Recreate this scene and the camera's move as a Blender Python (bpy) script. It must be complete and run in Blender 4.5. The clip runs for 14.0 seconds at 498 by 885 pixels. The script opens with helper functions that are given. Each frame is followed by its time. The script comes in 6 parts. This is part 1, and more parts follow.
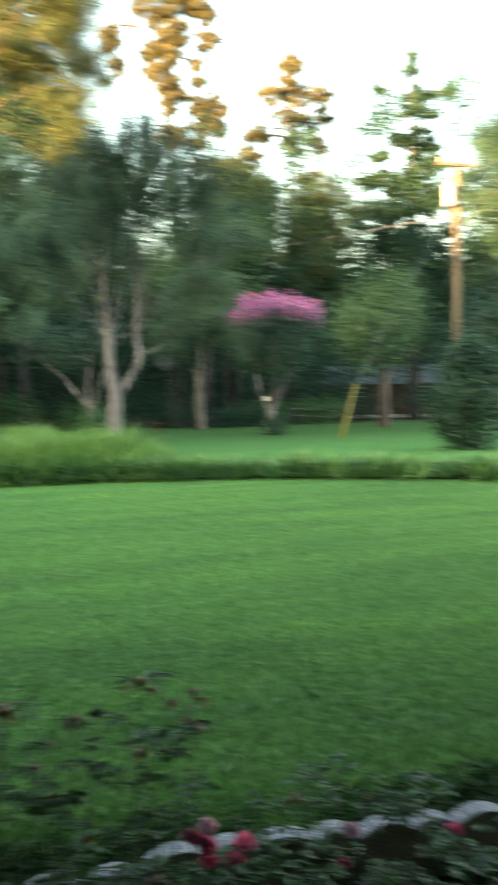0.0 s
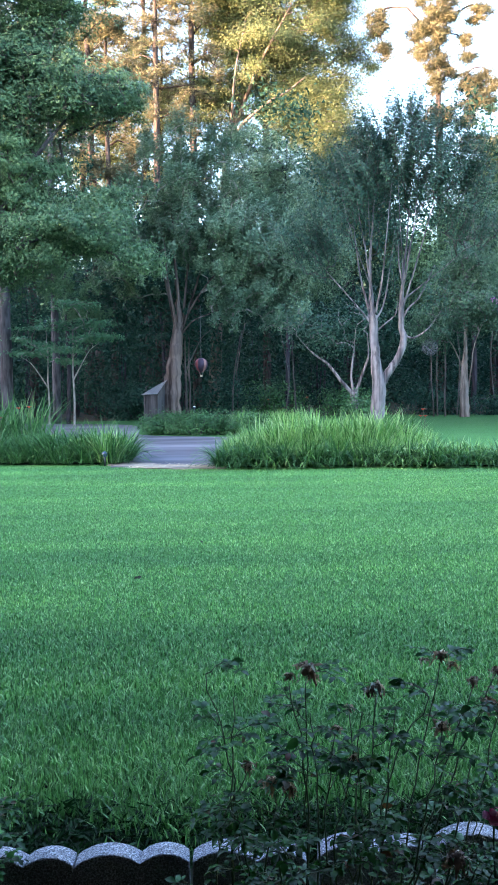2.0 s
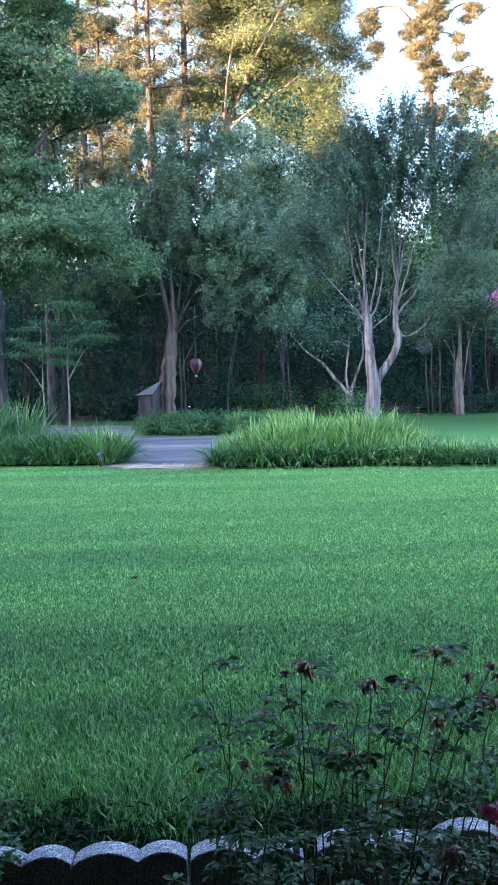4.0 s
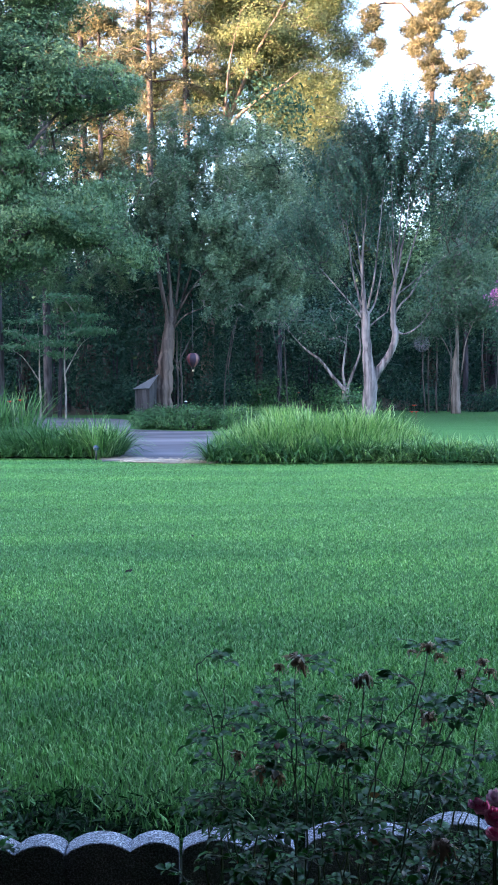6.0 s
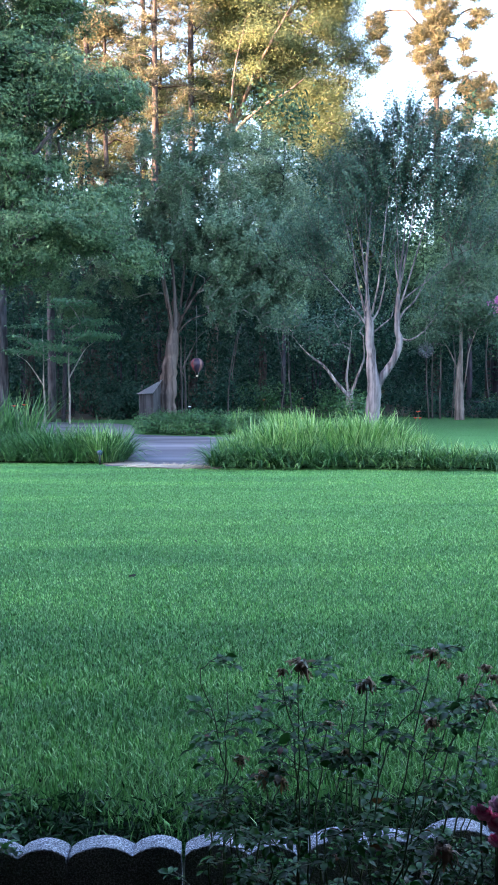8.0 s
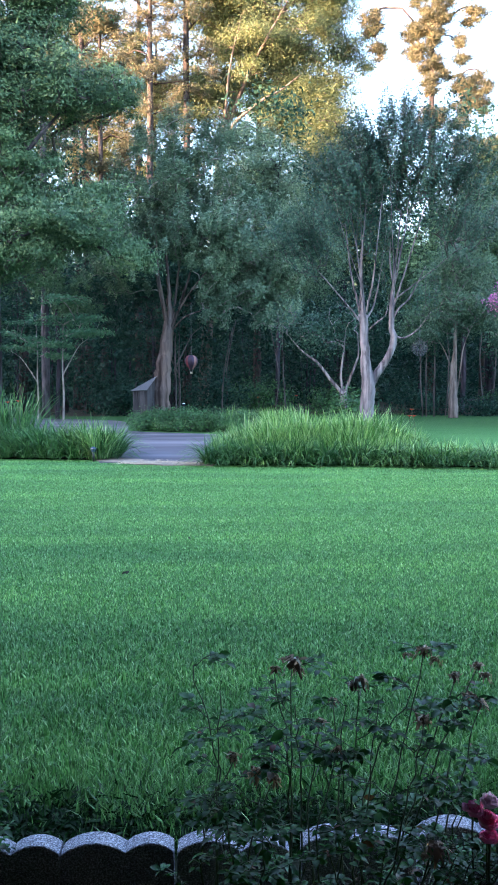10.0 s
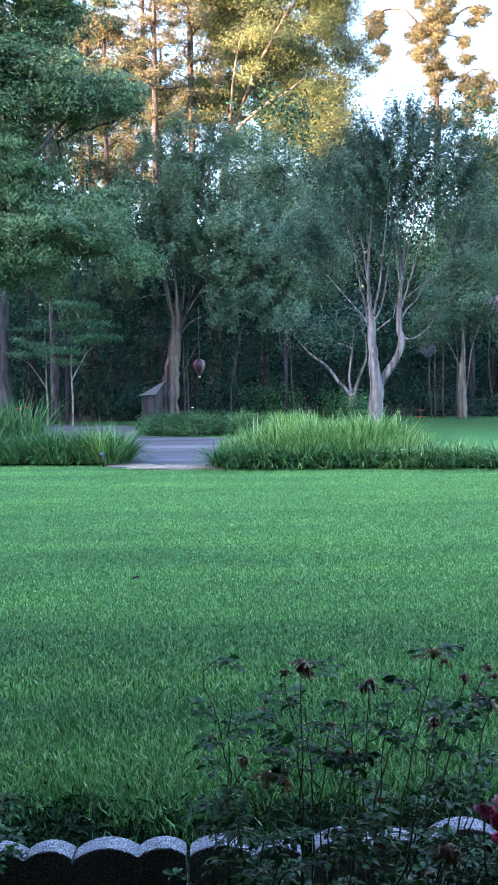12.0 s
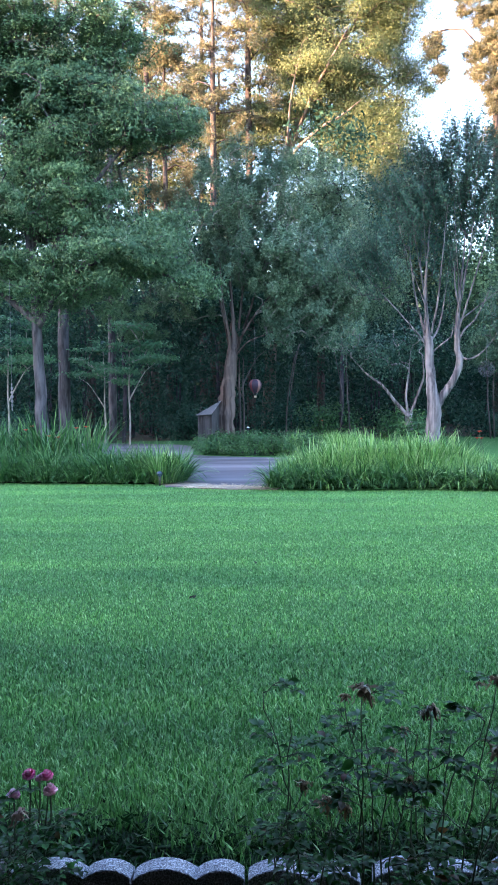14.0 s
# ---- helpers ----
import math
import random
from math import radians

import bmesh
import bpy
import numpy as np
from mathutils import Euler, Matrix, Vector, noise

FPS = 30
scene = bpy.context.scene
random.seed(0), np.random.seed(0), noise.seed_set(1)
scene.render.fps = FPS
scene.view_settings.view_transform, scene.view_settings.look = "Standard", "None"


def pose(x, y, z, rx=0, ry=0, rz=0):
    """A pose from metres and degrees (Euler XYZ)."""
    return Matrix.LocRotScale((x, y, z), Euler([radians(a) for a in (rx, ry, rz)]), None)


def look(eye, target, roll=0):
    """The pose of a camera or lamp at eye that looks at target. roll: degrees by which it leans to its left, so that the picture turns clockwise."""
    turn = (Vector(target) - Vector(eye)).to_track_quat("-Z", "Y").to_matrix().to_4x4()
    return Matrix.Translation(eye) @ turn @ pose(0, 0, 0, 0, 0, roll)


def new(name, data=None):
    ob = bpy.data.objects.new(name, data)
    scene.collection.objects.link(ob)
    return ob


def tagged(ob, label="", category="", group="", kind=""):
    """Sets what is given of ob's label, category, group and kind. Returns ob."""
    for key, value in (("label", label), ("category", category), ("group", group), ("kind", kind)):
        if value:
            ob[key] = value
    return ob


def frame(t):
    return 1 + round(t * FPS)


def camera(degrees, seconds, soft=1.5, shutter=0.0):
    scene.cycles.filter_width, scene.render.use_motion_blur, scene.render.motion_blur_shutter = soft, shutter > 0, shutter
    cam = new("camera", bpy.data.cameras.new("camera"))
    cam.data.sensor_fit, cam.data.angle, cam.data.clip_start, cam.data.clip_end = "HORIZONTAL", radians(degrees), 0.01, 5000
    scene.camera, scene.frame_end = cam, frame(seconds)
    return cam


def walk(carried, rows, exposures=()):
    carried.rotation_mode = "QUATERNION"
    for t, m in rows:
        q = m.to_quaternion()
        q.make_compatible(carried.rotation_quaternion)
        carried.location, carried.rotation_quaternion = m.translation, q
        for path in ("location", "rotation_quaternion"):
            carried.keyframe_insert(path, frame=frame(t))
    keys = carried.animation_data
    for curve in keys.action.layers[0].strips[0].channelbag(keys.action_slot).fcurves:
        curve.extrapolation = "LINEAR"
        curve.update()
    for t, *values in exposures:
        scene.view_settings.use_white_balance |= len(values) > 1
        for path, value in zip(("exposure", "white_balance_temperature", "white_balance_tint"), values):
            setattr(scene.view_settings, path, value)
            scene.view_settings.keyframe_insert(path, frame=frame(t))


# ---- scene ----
cam = camera(32.5, 14.0, soft=1.7, shutter=0.8)
PATH = [
    (0, pose(0.0983, 0.0240, 1.2015, 87.344, 1.118, -16.995)),
    (0.1, pose(0.0913, 0.0286, 1.1967, 87.695, 1.120, -14.294)),
    (0.3, pose(0.0596, 0.0317, 1.1869, 88.524, 0.678, -8.420)),
    (0.4, pose(0.0470, 0.0338, 1.1852, 88.603, 0.547, -6.733)),
    (0.5, pose(0.0279, 0.0375, 1.1835, 88.499, -0.290, -5.633)),
    (1, pose(0.0130, 0.0460, 1.1737, 87.786, -0.002, -1.823)),
    (1.5, pose(-0.0026, 0.0474, 1.1687, 86.832, 0.233, -0.056)),
    (2, pose(0.0028, 0.0309, 1.1702, 86.818, 1.067, 0.270)),
    (2.5, pose(-0.0021, -0.0036, 1.1670, 86.971, 1.505, 0.042)),
    (3, pose(0.0079, 0.0135, 1.1678, 87.206, 1.688, -0.607)),
    (3.5, pose(0.0065, 0.0235, 1.1692, 87.016, 1.666, -0.271)),
    (6, pose(0.0021, 0.0091, 1.1689, 86.477, 0.644, -0.283)),
    (6.5, pose(0.0030, 0.0066, 1.1708, 86.650, 0.335, -0.513)),
    (7, pose(-0.0016, -0.0019, 1.1708, 86.954, 0.169, -0.301)),
    (7.5, pose(0.0000, 0.0000, 1.1700, 87.050, 0.300, 0.000)),
    (8, pose(0.0000, 0.0011, 1.1692, 86.850, 0.404, -0.039)),
    (10.5, pose(0.0007, -0.0019, 1.1711, 86.651, 0.140, -0.463)),
    (11, pose(-0.0005, -0.0013, 1.1708, 86.658, 0.258, -0.099)),
    (11.5, pose(0.0002, -0.0038, 1.1701, 86.685, 0.585, 0.211)),
    (12, pose(0.0062, -0.0067, 1.1732, 86.875, 0.959, 0.151)),
    (12.5, pose(0.0043, -0.0127, 1.1730, 87.086, 1.229, 0.771)),
    (13, pose(-0.0022, -0.0113, 1.1737, 87.204, 1.286, 2.625)),
    (13.5, pose(-0.0041, -0.0096, 1.1769, 87.651, 1.053, 3.670)),
    (14, pose(-0.0068, -0.0147, 1.1790, 88.254, 0.781, 3.854)),
]

EXPOSURES = [
    (0.0, 3.7, 8500, 2), (0.5, 3.7, 8500, 0), (1.0, 3.92, 7200, 3), (1.5, 4.15, 6400, 9), (2.0, 4.08, 5650, 19), (3.0, 3.98, 5580, 23), (14.0, 3.96, 5580, 23),
]
walk(cam, PATH, EXPOSURES)

# ---------------- light ----------------
SUN_ELEV, SUN_AZ = 6.5, 245.0          # degrees; azimuth clockwise from +y
world = bpy.data.worlds.new("evening_sky")
scene.world = world
world.use_nodes = True
wn = world.node_tree.nodes
sky = wn.new("ShaderNodeTexSky")
sky.sky_type = "NISHITA"
sky.sun_disc = False
sky.sun_elevation = radians(SUN_ELEV)
sky.sun_rotation = radians(SUN_AZ)
sky.air_density, sky.dust_density, sky.ozone_density = 1.0, 1.5, 1.0
wn["Background"].inputs[1].default_value = 0.15
world.node_tree.links.new(sky.outputs[0], wn["Background"].inputs[0])

sun = new("sun", bpy.data.lights.new("sun", "SUN"))
sun.data.energy, sun.data.angle, sun.data.color = 4.7, radians(0.6), (1.0, 0.585, 0.3)
a, e = radians(SUN_AZ), radians(SUN_ELEV)
sun.matrix_world = look((0, 0, 40), (-math.sin(a) * math.cos(e) * 10, -math.cos(a) * math.cos(e) * 10, 40 - math.sin(e) * 10))


# ---------------- materials ----------------
def shader(name):
    m = bpy.data.materials.new(name)
    m.use_nodes = True
    nt = m.node_tree
    return m, nt, nt.nodes["Principled BSDF"], nt.nodes["Material Output"]


def ramp(nt, fac, stops):
    r = nt.nodes.new("ShaderNodeValToRGB")
    while len(r.color_ramp.elements) < len(stops):
        r.color_ramp.elements.new(0.5)
    for el, (p, c) in zip(r.color_ramp.elements, stops):
        el.position, el.color = p, (*c, 1)
    nt.links.new(fac, r.inputs[0])
    return r.outputs[0]


def noise_out(nt, scale, detail=4.0, stretch=(1, 1, 1), rough=0.55):
    tc = nt.nodes.new("ShaderNodeTexCoord")
    mp = nt.nodes.new("ShaderNodeMapping")
    mp.inputs["Scale"].default_value = stretch
    nz = nt.nodes.new("ShaderNodeTexNoise")
    nz.inputs["Scale"].default_value, nz.inputs["Detail"].default_value = scale, detail
    nz.inputs["Roughness"].default_value = rough
    nt.links.new(tc.outputs["Object"], mp.inputs[0])
    nt.links.new(mp.outputs[0], nz.inputs["Vector"])
    return nz.outputs["Fac"]


def mixed(nt, fac, a_col, b_col, mode="MIX"):
    mx = nt.nodes.new("ShaderNodeMix")
    mx.data_type, mx.blend_type = "RGBA", mode
    for sock, v in ((mx.inputs[0], fac), (mx.inputs[6], a_col), (mx.inputs[7], b_col)):
        if isinstance(v, bpy.types.NodeSocket):
            nt.links.new(v, sock)
        else:
            sock.default_value = v if isinstance(v, (int, float)) else (*v, 1)
    return mx.outputs[2]


def bumped(nt, bsdf, height, strength=0.5, dist=0.02):
    b = nt.nodes.new("ShaderNodeBump")
    b.inputs["Strength"].default_value, b.inputs["Distance"].default_value = strength, dist
    nt.links.new(height, b.inputs["Height"])
    nt.links.new(b.outputs[0], bsdf.inputs["Normal"])


def leaf_mat(name, stops, translucent=0.3, rough=0.45, patch=0.35, gloss=0.35, stretch=(1, 1, 1), drift=1.0):
    """Foliage: every leaf its own shade, with slow drifts of tone over the plant."""
    m, nt, bsdf, out = shader(name)
    geo = nt.nodes.new("ShaderNodeNewGeometry")
    col = ramp(nt, geo.outputs["Random Per Island"], stops)
    slow = ramp(nt, noise_out(nt, patch, 3, stretch), [(0.3, (0.62, 0.68, 0.72)), (0.7, (1.25, 1.18, 1.0))])
    col = mixed(nt, drift, col, slow, "MULTIPLY")
    nt.links.new(col, bsdf.inputs["Base Color"])
    bsdf.inputs["Roughness"].default_value = rough
    bsdf.inputs["Specular IOR Level"].default_value = gloss
    tr = nt.nodes.new("ShaderNodeBsdfTranslucent")
    nt.links.new(col, tr.inputs[0])
    mx = nt.nodes.new("ShaderNodeMixShader")
    mx.inputs[0].default_value = translucent
    nt.links.new(bsdf.outputs[0], mx.inputs[1])
    nt.links.new(tr.outputs[0], mx.inputs[2])
    nt.links.new(mx.outputs[0], out.inputs[0])
    return m


def bark_mat(name, dark, light, scale=6.0, stretch=(1, 1, 0.15), strength=0.7):
    m, nt, bsdf, out = shader(name)
    n1 = noise_out(nt, scale, 6, stretch)
    n2 = noise_out(nt, scale * 0.25, 3)
    mid = tuple((p + q) / 2 for p, q in zip(dark, light))
    c = ramp(nt, n1, [(0.36, dark), (0.5, mid), (0.62, light)])
    c = mixed(nt, 0.6, c, ramp(nt, n2, [(0.3, (0.6, 0.6, 0.62)), (0.7, (1.15, 1.12, 1.05))]), "MULTIPLY")
    nt.links.new(c, bsdf.inputs["Base Color"])
    bsdf.inputs["Roughness"].default_value = 0.85
    bsdf.inputs["Specular IOR Level"].default_value = 0.2
    bumped(nt, bsdf, n1, strength, 0.03)
    return m


def plain_mat(name, a_col, b_col, scale=20.0, rough=0.7, bump=0.2, metallic=0.0, gloss=0.5):
    m, nt, bsdf, out = shader(name)
    n1 = noise_out(nt, scale, 5)
    n2 = noise_out(nt, scale * 0.12, 3)
    c = mixed(nt, n1, a_col, b_col)
    c = mixed(nt, 0.5, c, ramp(nt, n2, [(0.3, (0.7, 0.7, 0.7)), (0.7, (1.15, 1.15, 1.15))]), "MULTIPLY")
    nt.links.new(c, bsdf.inputs["Base Color"])
    bsdf.inputs["Roughness"].default_value = rough
    bsdf.inputs["Metallic"].default_value = metallic
    bsdf.inputs["Specular IOR Level"].default_value = gloss
    if bump:
        bumped(nt, bsdf, n1, bump, 0.01)
    return m


M_OAK = leaf_mat("oak_leaves", [(0, (0.042, 0.092, 0.048)), (0.5, (0.092, 0.184, 0.096)), (1, (0.19, 0.3, 0.162))], gloss=0.25)
M_ELM = leaf_mat("elm_leaves", [(0, (0.062, 0.118, 0.074)), (0.5, (0.135, 0.225, 0.147)), (1, (0.25, 0.35, 0.24))], gloss=0.2)
M_GREYLEAF = leaf_mat("grey_green_leaves", [(0, (0.036, 0.08, 0.054)), (0.5, (0.078, 0.15, 0.1)), (1, (0.155, 0.245, 0.17))], gloss=0.2)
M_MYRTLE = leaf_mat("myrtle_leaves", [(0, (0.022, 0.064, 0.052)), (0.5, (0.042, 0.106, 0.08)), (1, (0.078, 0.155, 0.115))], gloss=0.3)
# Warm stops put part of the evening sun's gold into needles and leaves.
M_PINE = leaf_mat("pine_needles", [(0, (0.075, 0.092, 0.058)), (0.5, (0.135, 0.138, 0.086)), (1, (0.21, 0.188, 0.125))], 0.3, gloss=0.15)
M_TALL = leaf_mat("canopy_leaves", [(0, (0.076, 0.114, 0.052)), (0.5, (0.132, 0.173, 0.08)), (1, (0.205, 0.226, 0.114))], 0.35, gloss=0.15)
# Dark stops put some of the woods' depth shade into the leaf colour.
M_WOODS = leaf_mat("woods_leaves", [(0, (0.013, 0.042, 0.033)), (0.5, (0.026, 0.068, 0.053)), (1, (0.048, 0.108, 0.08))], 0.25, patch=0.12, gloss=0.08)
M_PALE = leaf_mat("pale_leaves", [(0, (0.055, 0.155, 0.085)), (0.5, (0.09, 0.225, 0.12)), (1, (0.15, 0.31, 0.17))])
M_STRAP = leaf_mat("strap_leaves", [(0, (0.02, 0.08, 0.018)), (0.35, (0.09, 0.24, 0.05)), (0.7, (0.28, 0.5, 0.14)), (1, (0.58, 0.73, 0.38))], 0.22, 0.4, 0.6)
M_STRAP_DARK = leaf_mat("dark_strap_leaves", [(0, (0.02, 0.075, 0.024)), (0.5, (0.06, 0.17, 0.05)), (0.85, (0.14, 0.3, 0.1)), (1, (0.3, 0.46, 0.2))], 0.3, 0.4, 0.6)
M_SHRUB = leaf_mat("shrub_leaves", [(0.0, (0.03, 0.09, 0.035)), (0.5, (0.05, 0.14, 0.05)), (1.0, (0.09, 0.21, 0.075))], 0.25, 0.4, 0.8)
M_EVERGREEN = leaf_mat("evergreen_leaves", [(0.0, (0.012, 0.045, 0.03)), (0.6, (0.025, 0.075, 0.045)), (1.0, (0.045, 0.11, 0.06))], 0.15)
# Palest stop lets scattered blades imitate sky glints.
M_BLADE = leaf_mat("grass_blades", [(0, (0.032, 0.105, 0.023)), (0.5, (0.118, 0.31, 0.082)), (0.85, (0.205, 0.455, 0.128)), (1, (0.38, 0.6, 0.285))], 0.3, 0.42, 0.9, 0.44, (0.3, 1.5, 1), 1.0)
M_ROSELEAF = leaf_mat("rose_leaves", [(0, (0.012, 0.048, 0.012)), (0.5, (0.028, 0.115, 0.024)), (0.85, (0.055, 0.195, 0.04)), (0.94, (0.03, 0.09, 0.03)), (1, (0.15, 0.045, 0.02))], 0.32, 0.36, 3.0, 0.3)
M_PINK = leaf_mat("pink_blossom", [(0, (0.44, 0.09, 0.37)), (0.5, (0.6, 0.18, 0.5)), (1, (0.74, 0.33, 0.63))], 0.3, 0.6, 1.0)
M_ORANGE = leaf_mat("orange_petals", [(0, (0.4, 0.04, 0.02)), (1, (0.55, 0.09, 0.035))], 0.3, 0.5, 2.0)
M_ROSE = leaf_mat("rose_petals", [(0, (0.82, 0.1, 0.36)), (0.5, (0.92, 0.24, 0.54)), (1, (0.95, 0.5, 0.72))], 0.42, 0.5, 8.0)
M_ROSEPINK = leaf_mat("pink_rose_petals", [(0, (0.86, 0.4, 0.68)), (0.5, (0.91, 0.58, 0.8)), (1, (0.93, 0.76, 0.89))], 0.42, 0.5, 8.0)
M_DEAD = leaf_mat("withered_petals", [(0, (0.09, 0.055, 0.04)), (0.5, (0.32, 0.21, 0.15)), (0.75, (0.55, 0.4, 0.3)), (1, (0.85, 0.8, 0.74))], 0.25, 0.8, 8.0)
M_DRYLEAF = leaf_mat("dry_leaf", [(0, (0.012, 0.014, 0.008)), (1, (0.035, 0.035, 0.02))], 0.1, 0.8, 8.0)
M_FADED = leaf_mat("faded_petals", [(0, (0.22, 0.12, 0.1)), (0.5, (0.45, 0.3, 0.27)), (1, (0.65, 0.5, 0.47))], 0.2, 0.7, 8.0)
M_STRAW = leaf_mat("dry_straw", [(0, (0.38, 0.3, 0.22)), (1, (0.65, 0.56, 0.45))], 0.1, 0.8, 2.0)
M_STEM = plain_mat("green_stem", (0.03, 0.05, 0.022), (0.07, 0.10, 0.045), 60, 0.6, 0.1)
M_BARK = bark_mat("grey_bark", (0.07, 0.06, 0.055), (0.24, 0.21, 0.20))
M_CEDAR = bark_mat("shredding_bark", (0.036, 0.025, 0.024), (0.2, 0.155, 0.147), 5.0, (1, 1, 0.05), 0.9)
M_SLIM = bark_mat("slim_grey_bark", (0.04, 0.036, 0.038), (0.14, 0.125, 0.13))
M_SMOOTH = bark_mat("smooth_pale_bark", (0.064, 0.057, 0.066), (0.26, 0.24, 0.262), 11.0, (1, 1, 0.07), 0.7)
M_PINEBARK = bark_mat("pine_bark", (0.03, 0.025, 0.024), (0.10, 0.082, 0.078), 5.0, (1, 1, 0.3))
M_DARKBARK = bark_mat("dark_bark", (0.02, 0.018, 0.026), (0.07, 0.062, 0.082), 6.0, (1, 1, 0.2))
def speckled_mat(name, dark, mid, light, scale):
    """Coarse cast concrete: pale grit standing out of a grey binder, with slow stains."""
    m, nt, bsdf, out = shader(name)
    n1 = noise_out(nt, scale, 3)
    c = ramp(nt, n1, [(0.36, dark), (0.5, mid), (0.63, light)])
    c = mixed(nt, 0.5, c, ramp(nt, noise_out(nt, scale * 0.1, 3), [(0.3, (0.65, 0.65, 0.65)), (0.7, (1.2, 1.2, 1.2))]), "MULTIPLY")
    nt.links.new(c, bsdf.inputs["Base Color"])
    bsdf.inputs["Roughness"].default_value = 0.9
    bsdf.inputs["Specular IOR Level"].default_value = 0.2
    bumped(nt, bsdf, n1, 0.8, 0.01)
    return m


M_CONCRETE = speckled_mat("cast_concrete", (0.14, 0.138, 0.16), (0.31, 0.305, 0.36), (0.7, 0.69, 0.78), 230)
# Dark leaf colour stands for the shade along the edging.
M_SHADEGRASS = leaf_mat("shade_dark_grass", [(0, (0.004, 0.016, 0.004)), (0.6, (0.012, 0.048, 0.011)), (0.93, (0.026, 0.085, 0.021)), (1, (0.075, 0.09, 0.05))], 0.15, 0.5, 2.0, 0.1)
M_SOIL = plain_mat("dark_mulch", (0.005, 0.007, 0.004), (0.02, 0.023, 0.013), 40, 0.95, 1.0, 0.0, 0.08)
M_DRIVE = bark_mat("worn_asphalt", (0.075, 0.07, 0.088), (0.18, 0.172, 0.2), 0.7, (0.3, 1.1, 1), 0.1)
M_GUMBARK = bark_mat("pale_gum_bark", (0.07, 0.055, 0.046), (0.23, 0.185, 0.155), 4.0, (1, 1, 0.2), 0.5)
M_APRON = plain_mat("sandy_concrete", (0.15, 0.115, 0.09), (0.36, 0.29, 0.24), 9, 0.9, 0.4)
M_BOARD = bark_mat("weathered_board", (0.018, 0.018, 0.022), (0.105, 0.102, 0.118), 7.0, (1, 1, 0.06), 0.4)
M_TIN = plain_mat("weathered_tin", (0.12, 0.12, 0.134), (0.27, 0.265, 0.29), 9, 0.6, 0.3, 0.3)
M_WHITE = plain_mat("white_paint", (0.5, 0.5, 0.5), (0.62, 0.62, 0.62), 30, 0.6, 0.1)
M_BLACK = plain_mat("black_plastic", (0.015, 0.015, 0.018), (0.03, 0.03, 0.035), 30, 0.4, 0.1)
M_LENS = plain_mat("bluish_plastic", (0.03, 0.05, 0.10), (0.06, 0.09, 0.16), 30, 0.25, 0.0)
M_BRICK = plain_mat("red_brown_siding", (0.07, 0.026, 0.024), (0.11, 0.042, 0.036), 8, 0.8, 0.3)
M_ROOF = plain_mat("grey_blue_roof", (0.07, 0.08, 0.11), (0.12, 0.13, 0.165), 8, 0.6, 0.3)
M_YELLOW = plain_mat("yellow_plastic", (0.18, 0.14, 0.025), (0.25, 0.2, 0.04), 12, 0.5, 0.1)
M_DARKWIRE = plain_mat("dark_wire", (0.065, 0.065, 0.085), (0.11, 0.11, 0.14), 30, 0.5, 0.0, 0.3)
M_WIRE = plain_mat("grey_wire", (0.16, 0.16, 0.18), (0.26, 0.26, 0.29), 30, 0.5, 0.0, 0.3)
M_HOUSE = bark_mat("house_siding", (0.05, 0.035, 0.028), (0.12, 0.085, 0.07), 3.0, (0.2, 1, 1), 0.3)
M_DARKGLASS = plain_mat("dark_pane", (0.02, 0.022, 0.025), (0.03, 0.032, 0.035), 5, 0.08, 0.0)
M_GREYPINE = bark_mat("grey_pine_bark", (0.036, 0.034, 0.042), (0.13, 0.122, 0.14), 6.0, (1, 1, 0.2), 0.8)
M_POLE = bark_mat("treated_timber", (0.09, 0.072, 0.058), (0.2, 0.163, 0.135), 7.0, (1, 1, 0.05), 0.3)
M_PALEBARK = bark_mat("pale_sapling_bark", (0.16, 0.15, 0.14), (0.4, 0.38, 0.36), 14.0, (1, 1, 0.2), 0.3)
M_TRANSFORMER = plain_mat("pale_grey_enamel", (0.42, 0.43, 0.45), (0.52, 0.53, 0.55), 14, 0.45, 0.05)
M_RED = plain_mat("red_fabric", (0.11, 0.016, 0.025), (0.16, 0.03, 0.035), 20, 0.6, 0.05)
M_PURPLE = plain_mat("purple_fabric", (0.02, 0.01, 0.03), (0.036, 0.018, 0.046), 20, 0.6, 0.05)
M_PEACH = plain_mat("peach_fabric", (0.19, 0.09, 0.085), (0.26, 0.13, 0.12), 20, 0.6, 0.05)


